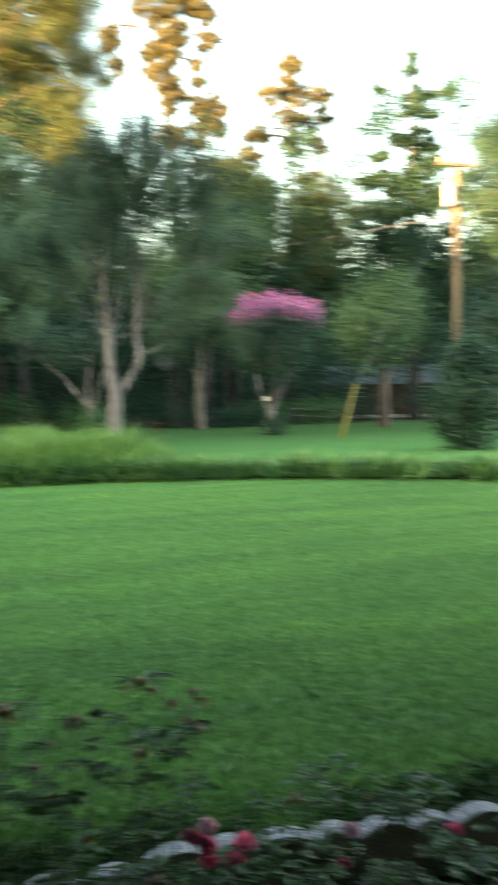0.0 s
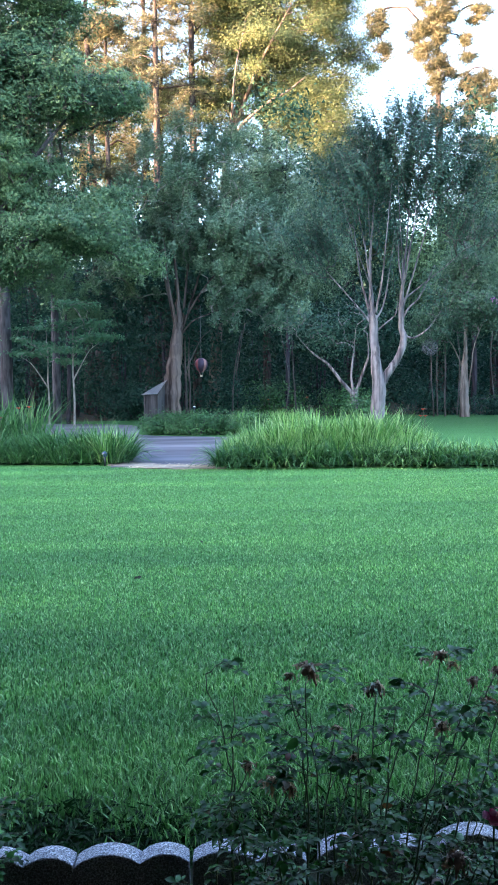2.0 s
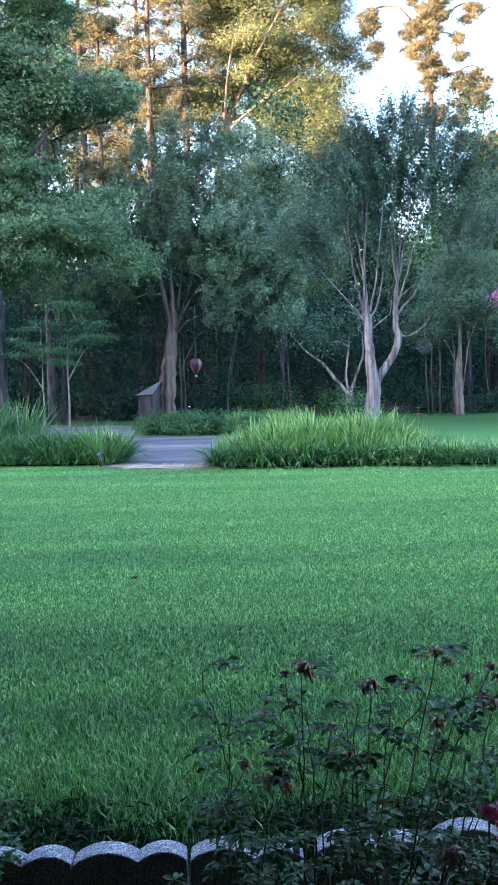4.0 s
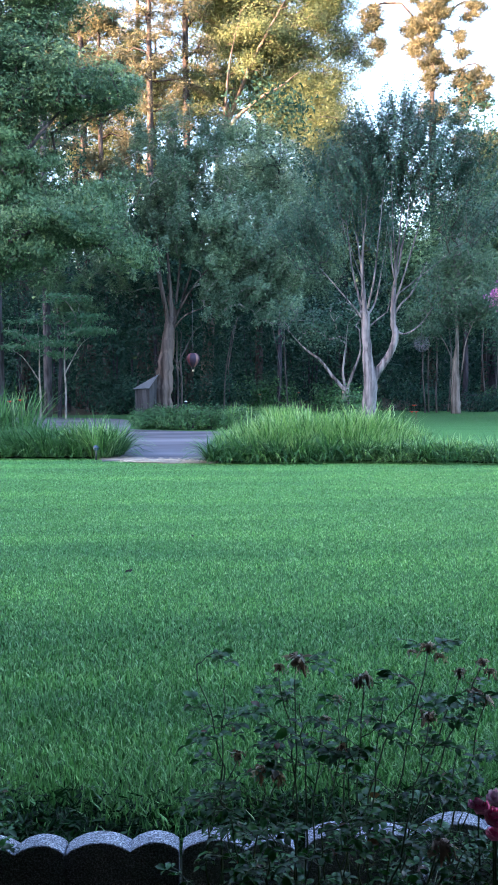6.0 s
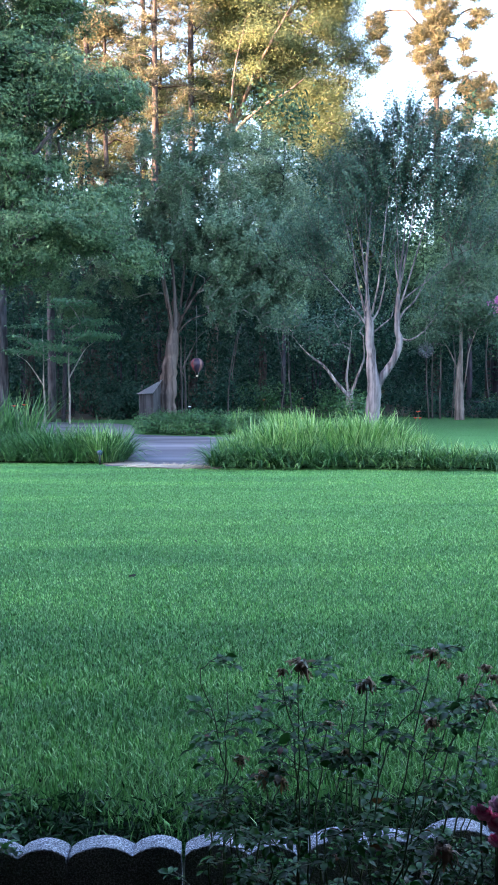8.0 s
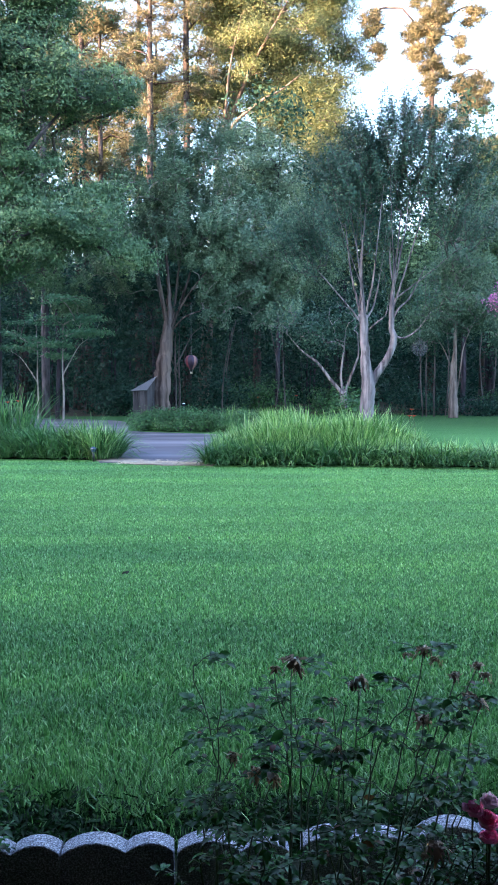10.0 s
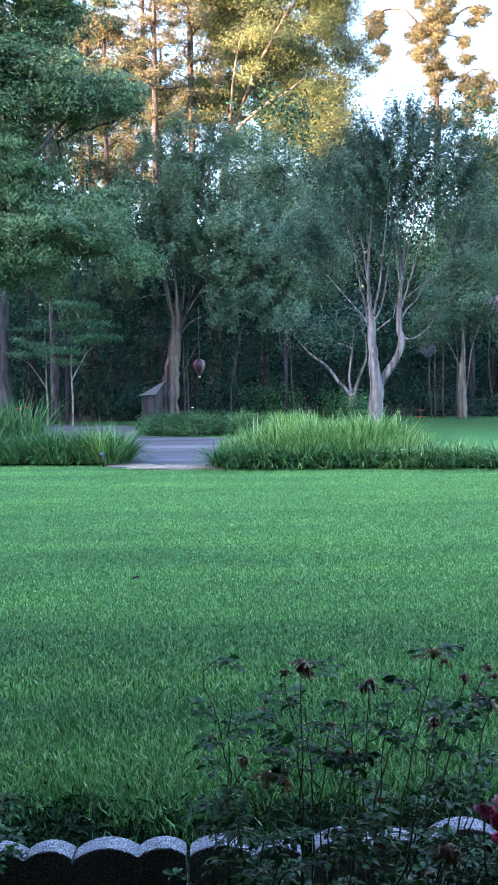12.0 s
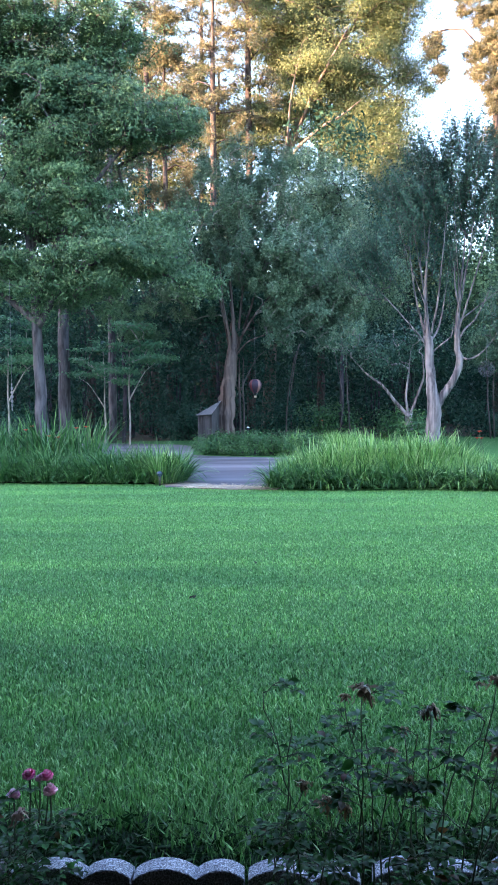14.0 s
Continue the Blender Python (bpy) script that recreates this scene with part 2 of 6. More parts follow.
def ground_mat():
    """Mown lawn that turns to leaf litter under the woods. Shade is painted into its near and far colour."""
    m, nt, bsdf, out = shader("lawn_ground")
    fine = noise_out(nt, 45, 6)
    mid = noise_out(nt, 1.1, 4, (0.5, 1.6, 1))
    big = noise_out(nt, 0.18, 3)
    c = ramp(nt, fine, [(0.3, (0.054, 0.16, 0.046)), (0.55, (0.104, 0.28, 0.082)), (0.75, (0.16, 0.38, 0.125))])
    c = mixed(nt, 0.8, c, ramp(nt, mid, [(0.3, (0.72, 0.75, 0.72)), (0.7, (1.2, 1.18, 1.1))]), "MULTIPLY")
    c = mixed(nt, 0.8, c, ramp(nt, big, [(0.35, (0.62, 0.66, 0.66)), (0.65, (1.05, 1.05, 1.0))]), "MULTIPLY")
    # Thatch, darkened for the shade between the near blades.
    shaded_thatch = ramp(nt, fine, [(0.35, (0.022, 0.07, 0.016)), (0.65, (0.07, 0.2, 0.05))])
    litter = ramp(nt, fine, [(0.3, (0.02, 0.017, 0.012)), (0.7, (0.07, 0.05, 0.035))])
    tc = nt.nodes.new("ShaderNodeTexCoord")
    sep = nt.nodes.new("ShaderNodeSeparateXYZ")
    nt.links.new(tc.outputs["Object"], sep.inputs[0])
    add = nt.nodes.new("ShaderNodeMath")
    add.operation = "MULTIPLY_ADD"
    add.inputs[1].default_value = 14.0
    nt.links.new(big, add.inputs[0])
    nt.links.new(sep.outputs[1], add.inputs[2])
    edge = nt.nodes.new("ShaderNodeMapRange")
    edge.inputs[1].default_value, edge.inputs[2].default_value = 50.0, 54.0
    nt.links.new(add.outputs[0], edge.inputs[0])
    sward = nt.nodes.new("ShaderNodeMapRange")
    sward.inputs[1].default_value, sward.inputs[2].default_value = 6.0, 13.0
    nt.links.new(sep.outputs[1], sward.inputs[0])
    c = mixed(nt, sward.outputs[0], shaded_thatch, c)
    # thin masks the far lawn, where tree shade is put into the colour.
    thin = nt.nodes.new("ShaderNodeMapRange")
    thin.inputs[1].default_value, thin.inputs[2].default_value = 25.0, 38.0
    thin.inputs[4].default_value = 0.75
    nt.links.new(add.outputs[0], thin.inputs[0])
    shaded_turf = ramp(nt, fine, [(0.3, (0.02, 0.05, 0.018)), (0.7, (0.045, 0.12, 0.035))])
    c = mixed(nt, thin.outputs[0], c, shaded_turf)
    c = mixed(nt, edge.outputs[0], c, litter)
    nt.links.new(c, bsdf.inputs["Base Color"])
    bsdf.inputs["Roughness"].default_value = 0.9
    bsdf.inputs["Specular IOR Level"].default_value = 0.15
    bumped(nt, bsdf, fine, 0.8, 0.04)
    return m


M_GROUND = ground_mat()


# ---------------- mesh helpers ----------------
def mesh_of(name, verts, faces, mats, index=None, smooth=False):
    me = bpy.data.meshes.new(name)
    me.from_pydata([tuple(v) for v in verts], [], [tuple(f) for f in faces])
    for mt in mats if isinstance(mats, (list, tuple)) else [mats]:
        me.materials.append(mt)
    if index is not None:
        me.polygons.foreach_set("material_index", np.asarray(index, dtype=np.int32))
    if smooth:
        me.polygons.foreach_set("use_smooth", np.ones(len(me.polygons), dtype=bool))
    me.update()
    return me


def quads_mesh(name, co, mat):
    """co: (n, k, 3) corners of n loose faces of k corners each."""
    n, k = co.shape[:2]
    me = bpy.data.meshes.new(name)
    me.vertices.add(n * k)
    me.vertices.foreach_set("co", np.ascontiguousarray(co, dtype=np.float32).ravel())
    me.loops.add(n * k)
    me.loops.foreach_set("vertex_index", np.arange(n * k, dtype=np.int32))
    me.polygons.add(n)
    me.polygons.foreach_set("loop_start", np.arange(0, n * k, k, dtype=np.int32))
    me.materials.append(mat)
    me.update(calc_edges=True)
    return me


def part(name, data, parent, label=""):
    """Links a mesh (or a bmesh with its material already in a mesh) as one part under its thing."""
    ob = new(name, data)
    ob.parent = parent
    return tagged(ob, label)


def thing(name, at, label, category, group="", kind=""):
    ob = new(name)
    ob.location = at
    ob.empty_display_size = 0.2
    return tagged(ob, label, category, group, kind)


def from_bm(name, bm, mat, smooth=False):
    me = bpy.data.meshes.new(name)
    bm.to_mesh(me)
    bm.free()
    for mt in mat if isinstance(mat, (list, tuple)) else [mat]:
        me.materials.append(mt)
    if smooth:
        me.polygons.foreach_set("use_smooth", np.ones(len(me.polygons), dtype=bool))
    return me


def box_mesh(name, size, mat, centre=(0, 0, 0), bevel=0.0, rot=None):
    bm = bmesh.new()
    bmesh.ops.create_cube(bm, size=1.0)
    bmesh.ops.scale(bm, vec=size, verts=bm.verts)
    if bevel:
        bmesh.ops.bevel(bm, geom=bm.edges[:], offset=bevel, segments=2, affect="EDGES")
    if rot is not None:
        bmesh.ops.rotate(bm, matrix=rot.to_matrix(), verts=bm.verts)
    bmesh.ops.translate(bm, vec=centre, verts=bm.verts)
    return from_bm(name, bm, mat)


def unit(v):
    return v / np.maximum(np.linalg.norm(v, axis=-1, keepdims=True), 1e-9)


def tubes(paths, seg=6, gnarl=0.0):
    """paths: list of (points, radii). Verts and faces of all tubes, ends capped."""
    verts, faces = [], []
    for pts, rad in paths:
        pts = np.asarray(pts, float)
        t = unit(np.gradient(pts, axis=0))
        ref = np.array([0.31, 0.95, 0.05]) if abs(t[0, 2]) > 0.5 else np.array([0.05, 0.1, 0.99])
        u = unit(np.cross(t, ref))
        v = np.cross(t, u)
        ang = np.arange(seg) * 2 * np.pi / seg
        b = len(verts)
        for i in range(len(pts)):
            rr = rad[i]
            if gnarl:
                rr = np.array([rad[i] * (1 + gnarl * (noise.noise((2.2 * math.cos(q), 2.2 * math.sin(q), 0.35 * pts[i][2] + 7.0 * rad[0])) + 0.6 * math.sin(3 * q + 0.5 * pts[i][2]))) for q in ang])[:, None]
            ring = pts[i] + rr * (np.cos(ang)[:, None] * u[i] + np.sin(ang)[:, None] * v[i])
            verts.extend(ring)
            if i:
                o = b + (i - 1) * seg
                for k in range(seg):
                    k2 = (k + 1) % seg
                    faces.append((o + k, o + k2, o + seg + k2, o + seg + k))
        faces.append(tuple(b + k for k in range(seg))[::-1])
        faces.append(tuple(b + (len(pts) - 1) * seg + k for k in range(seg)))
    return verts, faces


def smooth_path(pts, n, rng, wobble=0.0):
    """A smooth curve of n points through the given ones (Catmull-Rom), with some wander."""
    p = np.asarray(pts, float)
    p = np.vstack([2 * p[0] - p[1], p, 2 * p[-1] - p[-2]])
    out = []
    for s in np.linspace(0, len(p) - 3 - 1e-6, n):
        i, f = int(s), s - int(s)
        a0, a1, a2, a3 = p[i:i + 4]
        out.append(0.5 * (2 * a1 + (a2 - a0) * f + (2 * a0 - 5 * a1 + 4 * a2 - a3) * f * f + (3 * a1 - a0 - 3 * a2 + a3) * f ** 3))
    out = np.array(out)
    if wobble:
        out[1:-1] += rng.normal(0, wobble, (n - 2, 3))
    return out


def leaf_quads(centres, rng, length, width, droop=0.0, radial=None, facing=None, small=False):
    """Diamond leaves at the centres, turned at random; length and width vary by a third. small: three corners each, for leaves far off."""
    n = len(centres)
    d = rng.normal(0, 1, (n, 3)) + np.array([0, 0, -droop])
    if radial is not None:
        d = d * 0.5 + radial
    d = unit(d)
    s = unit(np.cross(d, rng.normal(0, 1, (n, 3))))
    if facing is not None:
        nrm = unit(facing + rng.normal(0, 0.45, (n, 3)))
        d = unit(d - nrm * np.sum(d * nrm, axis=1, keepdims=True))
        s = np.cross(nrm, d)
    ln = (length * rng.uniform(0.65, 1.35, n))[:, None]
    wd = (width * rng.uniform(0.65, 1.35, n))[:, None]
    c = centres
    if small:
        return np.stack([c - d * ln / 2 - s * wd / 2, c - d * ln / 2 + s * wd / 2, c + d * ln / 2], axis=1)
    return np.stack([c - d * ln / 2, c + s * wd / 2 - d * ln * 0.08, c + d * ln / 2, c - s * wd / 2 - d * ln * 0.08], axis=1)


def blob_points(blobs, rng, shell=0.35):
    """blobs: (x, y, z, rx, ry, rz, count): points inside ellipsoids, rather towards their skin."""
    out = []
    for x, y, z, rx, ry, rz, k in blobs:
        v = unit(rng.normal(0, 1, (k, 3)))
        r = rng.uniform(0, 1, k)[:, None] ** shell
        out.append(np.array([x, y, z]) + v * r * np.array([rx, ry, rz]))
    return np.vstack(out)


def bough_points(blobs, rng, shell, boughs):
    """Tips gathered into drooping, dome-shaped boughs that stand apart, spread over the crown masses. boughs: (number, radius, rise)."""
    k, r0, rise = boughs
    total = sum(b[6] for b in blobs)
    cand = blob_points([(*b[:6], max(2, int(4 * k * b[6] / total))) for b in blobs], rng, shell)
    rng.shuffle(cand)
    mid, picked = cand.mean(axis=0), []
    for c in cand:
        if len(picked) < k and all(np.linalg.norm((c - p) * np.array([1, 1, 1.7])) > 0.85 * r0 for p in picked):
            picked.append(c)
    out = []
    per = max(4, total // len(picked))
    for c in picked:
        r = r0 * rng.uniform(0.65, 1.3)
        an, rad = rng.uniform(0, 2 * np.pi, per), np.sqrt(rng.uniform(0, 1, per))
        rad = rad * (1 + 0.22 * np.sin(3 * an + rng.uniform(0, 6)) + 0.12 * np.sin(5 * an + rng.uniform(0, 6)))
        x, y = r * rad * np.cos(an), r * rad * np.sin(an)
        away = unit((c - mid) * np.array([1, 1, 0.001]))
        z = rise * (0.5 - rad ** 2) - 0.22 * (x * away[0] + y * away[1]) + rng.normal(0, 0.16 * rise, per)
        out.append(c + np.stack([x, y, z], 1))
    return np.vstack(out)


def branch_net(stems, tips, rng, tip_r=0.012, power=0.5, sag=0.0):
    """Grows twigs from the stems to every tip, each from the nearest wood below it.
    Returns tube paths; wood thickens with what it carries."""
    pos, par, rad0 = [], [], []
    for pts, radii in stems:
        first = len(pos)
        for i, (p, r) in enumerate(zip(pts, radii)):
            pos.append(np.array(p, float))
            par.append(first + i - 1 if i else -1)
            rad0.append(r)
    fixed = len(pos)
    root = np.array(stems[0][0][-1], float)
    order = np.argsort(np.linalg.norm(tips - root, axis=1))
    arr = np.zeros((fixed + len(tips) * 4, 3))
    arr[:fixed] = np.array(pos)
    cnt, ends = fixed, []
    low = stems[0][0][0][2] + 0.45 * (stems[0][0][-1][2] - stems[0][0][0][2])
    for k in order:
        tip = tips[k]
        d = arr[:cnt] - tip
        cost = np.linalg.norm(d, axis=1) + 1.2 * np.maximum(0, d[:, 2] + 0.1) + 50 * (arr[:cnt, 2] < low)
        j = int(np.argmin(cost))
        a_pt = arr[j]
        ln = np.linalg.norm(tip - a_pt)
        for f in (0.33, 0.67, 1.0):
            q = a_pt + (tip - a_pt) * f + np.array([0, 0, (math.sin(f * math.pi) * 0.12 - sag * f * f) * ln])
            if f < 1:
                q = q + rng.normal(0, 0.05 * ln, 3)
            arr[cnt] = q
            par.append(j)
            rad0.append(0)
            j = cnt
            cnt += 1
        ends.append(j)
    load = np.zeros(cnt)
    load[ends] = 1
    for i in range(cnt - 1, fixed - 1, -1):
        if par[i] >= 0:
            load[par[i]] += load[i]
    paths = []
    for i in range(fixed, cnt):
        if (i - fixed) % 3 == 0:
            ids = [par[i], i, i + 1, i + 2]
            rr = [tip_r * max(load[q], 1) ** power for q in ids]
            rr[0] = rr[1] * 1.1 if par[i] >= fixed else min(rr[1] * 1.15, max(rad0[par[i]], rr[1]))
            paths.append((arr[ids], rr))
    return paths


def tree(name, at, stems, blobs, leaf, label, group="", bark=None, leaf_mat_=None, tips=140, per_tip=220, spread=0.5,
         tip_r=0.012, seed=1, flat=1.0, droop=0.3, power=0.5, needles=False, shell=0.4, sag=0.0, blossom=None, shoot=0.0, shoot_r=0.006, twig_bark=None, boughs=None, fill=0.0, limb=1.0):
    """A tree: explicit stems (points relative to the base, radii), crown masses, and leaf size (length, width)."""
    rng = np.random.default_rng(seed)
    t = thing(name, at, label, "tree", group)
    st = []
    for pts, radii in stems:
        n = max(8, 5 * len(pts))
        p = smooth_path(pts, n, rng, 0.012 * radii[0] / 0.2)
        st.append((p, np.interp(np.linspace(0, 1, n), np.linspace(0, 1, len(radii)), radii)))
    v, f = tubes([st[0]], 18, 0.06)
    part("trunk", mesh_of("trunk", v, f, bark, smooth=True), t)
    blobs = [(*b[:6], max(3, int(b[6] * tips))) for b in blobs]
    tp = bough_points(blobs, rng, shell, boughs) if boughs else blob_points(blobs, rng, shell)
    wide = np.ones(len(tp))
    if fill:
        inner = blob_points([(*b[:6], max(2, int(b[6] * fill))) for b in blobs], rng, 0.8)
        tp, wide = np.vstack([tp, inner]), np.concatenate([wide, np.full(len(inner), 2.2)])
    net = branch_net(st, tp, rng, tip_r, power, sag)
    for p, r in st[1:]:
        v, f = tubes([(p, r * (limb if r[0] < 0.105 else 1.0))], 9, 0.06)
        part("limb", mesh_of("limb", v, f, bark, smooth=True), t)
    v, f = tubes(net, 3 if tip_r > 0.015 else 4)
    tagged(part("twig_growth", mesh_of("twig_growth", v, f, twig_bark or bark, smooth=True), t), kind="stuff")
    c = np.repeat(tp, per_tip, axis=0)
    off = rng.normal(0, 1, c.shape) * spread * np.repeat(wide, per_tip)[:, None] * np.array([1, 1, flat])
    radial, facing = None, None
    mid = tp.mean(axis=0)
    outward = unit((c - mid) / np.maximum(tp.std(axis=0), 0.3))
    if shoot:
        way = unit(0.45 * unit(tp - mid) * np.array([1, 1, 0.2]) + np.array([0, 0, 0.9]) + rng.normal(0, 0.16, tp.shape))
        long_ = shoot * rng.uniform(0.5, 1.3, len(tp))
        off = np.repeat(way * long_[:, None], per_tip, axis=0) * rng.uniform(0, 1, (len(c), 1)) + rng.normal(0, 1, c.shape) * spread
        v, f = tubes([(np.array([p, p + w * g * 0.5, p + w * g * 0.96]), [shoot_r, shoot_r * 0.7, shoot_r * 0.35]) for p, w, g in zip(tp, way, long_)], 4)
        tagged(part("shoot_growth", mesh_of("shoot_growth", v, f, twig_bark or bark, smooth=True), t), kind="stuff")
    if not needles:
        facing = 0.55 * outward + 0.4 * unit(off) + np.array([0, 0, 0.55])
    if needles:
        off = unit(off) * spread * rng.uniform(0.15, 1.0, (len(c), 1)) * np.array([1, 1, flat])
        radial = unit(off + np.array([0, 0, 0.12]))
    part("crown", quads_mesh("crown", leaf_quads(c + off, rng, leaf[0], leaf[1], droop, radial, facing, at[1] > 28), leaf_mat_), t)
    if blossom:
        sel = tp[tp[:, 2] > blossom[0]]
        cc = np.repeat(sel, blossom[1], axis=0)
        cc = cc + rng.normal(0, 1, cc.shape) * np.array([0.16, 0.16, 0.2]) + np.array([0, 0, 0.25])
        part("blossom", quads_mesh("blossom", leaf_quads(cc, rng, 0.11, 0.09), blossom[2]), t, "bright pink flower clusters")
    return t


def bush(name, at, blobs, count, leaf, mat, label, category="shrub", group="", seed=1, clump=0.18, kind=""):
    rng = np.random.default_rng(seed)
    t = thing(name, at, label, category, group, kind)
    k = sum(b[6] for b in blobs)
    tp = blob_points([(*b[:6], max(4, int(b[6] / k * count / 40))) for b in blobs], rng, 0.4)
    tp = tp[tp[:, 2] > 0.05]
    stems = []
    for p in tp[::4]:
        mid = p * np.array([0.4, 0.4, 0.5])
        stems.append((smooth_path([p * np.array([0.12, 0.12, 0]), mid, p], 5, rng, 0.01), [0.02, 0.016, 0.012, 0.008, 0.005]))
    v, f = tubes(stems, 5)
    tagged(part("twig_growth", mesh_of("twig_growth", v, f, M_DARKBARK, smooth=True), t), kind="stuff")
    c = np.repeat(tp, 40, axis=0)
    c = c + rng.normal(0, clump, c.shape)
    facing = unit(c - tp.mean(axis=0)) * 0.6 + np.array([0, 0, 0.6])
    c[:, 2] = np.maximum(c[:, 2], 0.02)
    part("foliage", quads_mesh("foliage", leaf_quads(c, rng, leaf[0], leaf[1], 0.2, None, facing), mat), t)
    return t


# ---------------- ground and drive ----------------
def sheet(name, outline, z0, z1, mat, label, category):
    """A slab from an outline."""
    bm = bmesh.new()
    top = bm.faces.new([bm.verts.new((x, y, z1)) for x, y in outline])
    if top.normal.z < 0:
        top.normal_flip()
    r = bmesh.ops.extrude_face_region(bm, geom=[top])
    bmesh.ops.translate(bm, vec=(0, 0, z0 - z1), verts=[g for g in r["geom"] if isinstance(g, bmesh.types.BMVert)])
    bmesh.ops.recalc_face_normals(bm, faces=bm.faces[:])
    ob = new(name, from_bm(name, bm, mat))
    return tagged(ob, label, category, "", "structure")


bm = bmesh.new()
bmesh.ops.create_grid(bm, x_segments=60, y_segments=60, size=300)
for vtx in bm.verts:
    vtx.co.z = -0.025
ground = new("ground", from_bm("ground", bm, M_GROUND, True))
tagged(ground, "mown green lawn running back to shaded woodland floor", "lawn", "", "structure")
ground.location = (0, 0, 0)

rng0 = np.random.default_rng(5)
drive_edge = smooth_path([(-2.45, 14.55, 0), (-2.9, 17, 0), (-3.9, 21, 0), (-6.5, 28, 0), (-11, 34, 0), (-20, 38, 0), (-34, 41, 0)], 24, rng0)[:, :2]
drive_back = smooth_path([(-34, 45, 0), (-20, 42, 0), (-10, 40, 0), (-5.6, 37, 0), (-4.3, 32, 0), (-3.7, 27.5, 0), (-3.1, 26.1, 0), (-1, 24.6, 0), (1.0, 23.4, 0), (1.9, 20.8, 0), (1.0, 17, 0), (-0.45, 14.6, 0)], 30, rng0)[:, :2]
drive = sheet("road", [tuple(p) for p in drive_edge] + [tuple(p) for p in drive_back], -0.05, -0.012, M_DRIVE,
              "grey worn asphalt driveway curving back between planted beds", "driveway")
apron = sheet("apron", [(-2.55, 14.95), (-2.3, 14.62), (-2.1, 14.55), (-1.75, 14.15), (-1.5, 14.1), (-1.3, 13.93), (-0.9, 13.96), (-0.5, 13.86), (-0.45, 14.1), (-0.7, 14.35), (-0.85, 14.5), (-1.1, 14.45), (-1.4, 14.8), (-1.65, 14.85), (-1.8, 15.2), (-2.3, 15.5), (-2.65, 15.3)], -0.05, -0.006, M_APRON,
              "sandy worn concrete lip at the driveway edge", "driveway edge")

# ---------------- the house behind the camera ----------------
def slab(name, size, centre, mat, label, category):
    return tagged(new(name, box_mesh(name, size, mat, centre)), label, category, "", "structure")


# Unseen house; its size, eave and dark colours are chosen to shade bed and lawn.
slab("porch_floor", (30, 4.0, 0.3), (0, -1.4, 0.0), M_HOUSE, "unseen dark board porch floor", "porch")
slab("wall_south", (30, 0.25, 2.8), (0, -3.5, 1.4), M_HOUSE, "unseen plain dark house wall behind the porch", "wall")
slab("ceiling", (30.6, 6.05, 0.12), (0, -0.575, 2.58), M_HOUSE, "unseen dark porch ceiling, carried forward to shade the bed", "ceiling")
bm = bmesh.new()
for sx in (-15.4, 15.4):
    for y, z in ((2.5, 2.65), (-4.5, 6.8), (-10, 2.8)):
        bm.verts.new((sx, y, z))
bm.verts.ensure_lookup_table()
for f in ((0, 3, 4, 1), (1, 4, 5, 2), (0, 1, 2), (3, 5, 4), (0, 2, 5, 3)):
    bm.faces.new([bm.verts[i] for i in f])
bmesh.ops.recalc_face_normals(bm, faces=bm.faces[:])
tagged(new("roof", from_bm("roof", bm, M_ROOF)), "unseen grey roof over the house, added to block sky light", "roof", "", "structure")

# unseen leaf walls behind and left of the house, added to block the sun
rng = np.random.default_rng(77)
n = 8000
bx = rng.uniform(-70, 70, n)
top = np.interp(bx, [-70, 0, 70], [21, 18, 17]) + 1.6 * np.sin(bx * 0.31) + 1.2 * np.sin(bx * 0.77 + 1) + rng.normal(0, 1.0, n)
back = np.stack([bx, -48 + rng.normal(0, 3.0, n), np.maximum(rng.uniform(0, 1, n) ** 0.8 * top, 0.5)], 1)
ly = rng.uniform(-55, 62, n)
top = np.interp(ly, [-55, -4, 3, 9, 24, 36, 62], [17, 16.5, 18, 21.5, 20.5, 19, 19]) + 1.0 * np.sin(ly * 0.6) + 0.8 * np.sin(ly * 1.3 + 1) + rng.normal(0, 0.8, n)
side = np.stack([-62 + rng.normal(0, 2.5, n), ly, np.maximum(rng.uniform(0, 1, n) ** 0.8 * top, 0.5)], 1)
leaf_screen = new("sun_screen", quads_mesh("sun_screen", leaf_quads(np.vstack([back, side]), rng, 3.2, 2.6), M_WOODS))
tagged(leaf_screen, "unseen leaf wall added to block the low evening sun", "woods", "", "stuff")

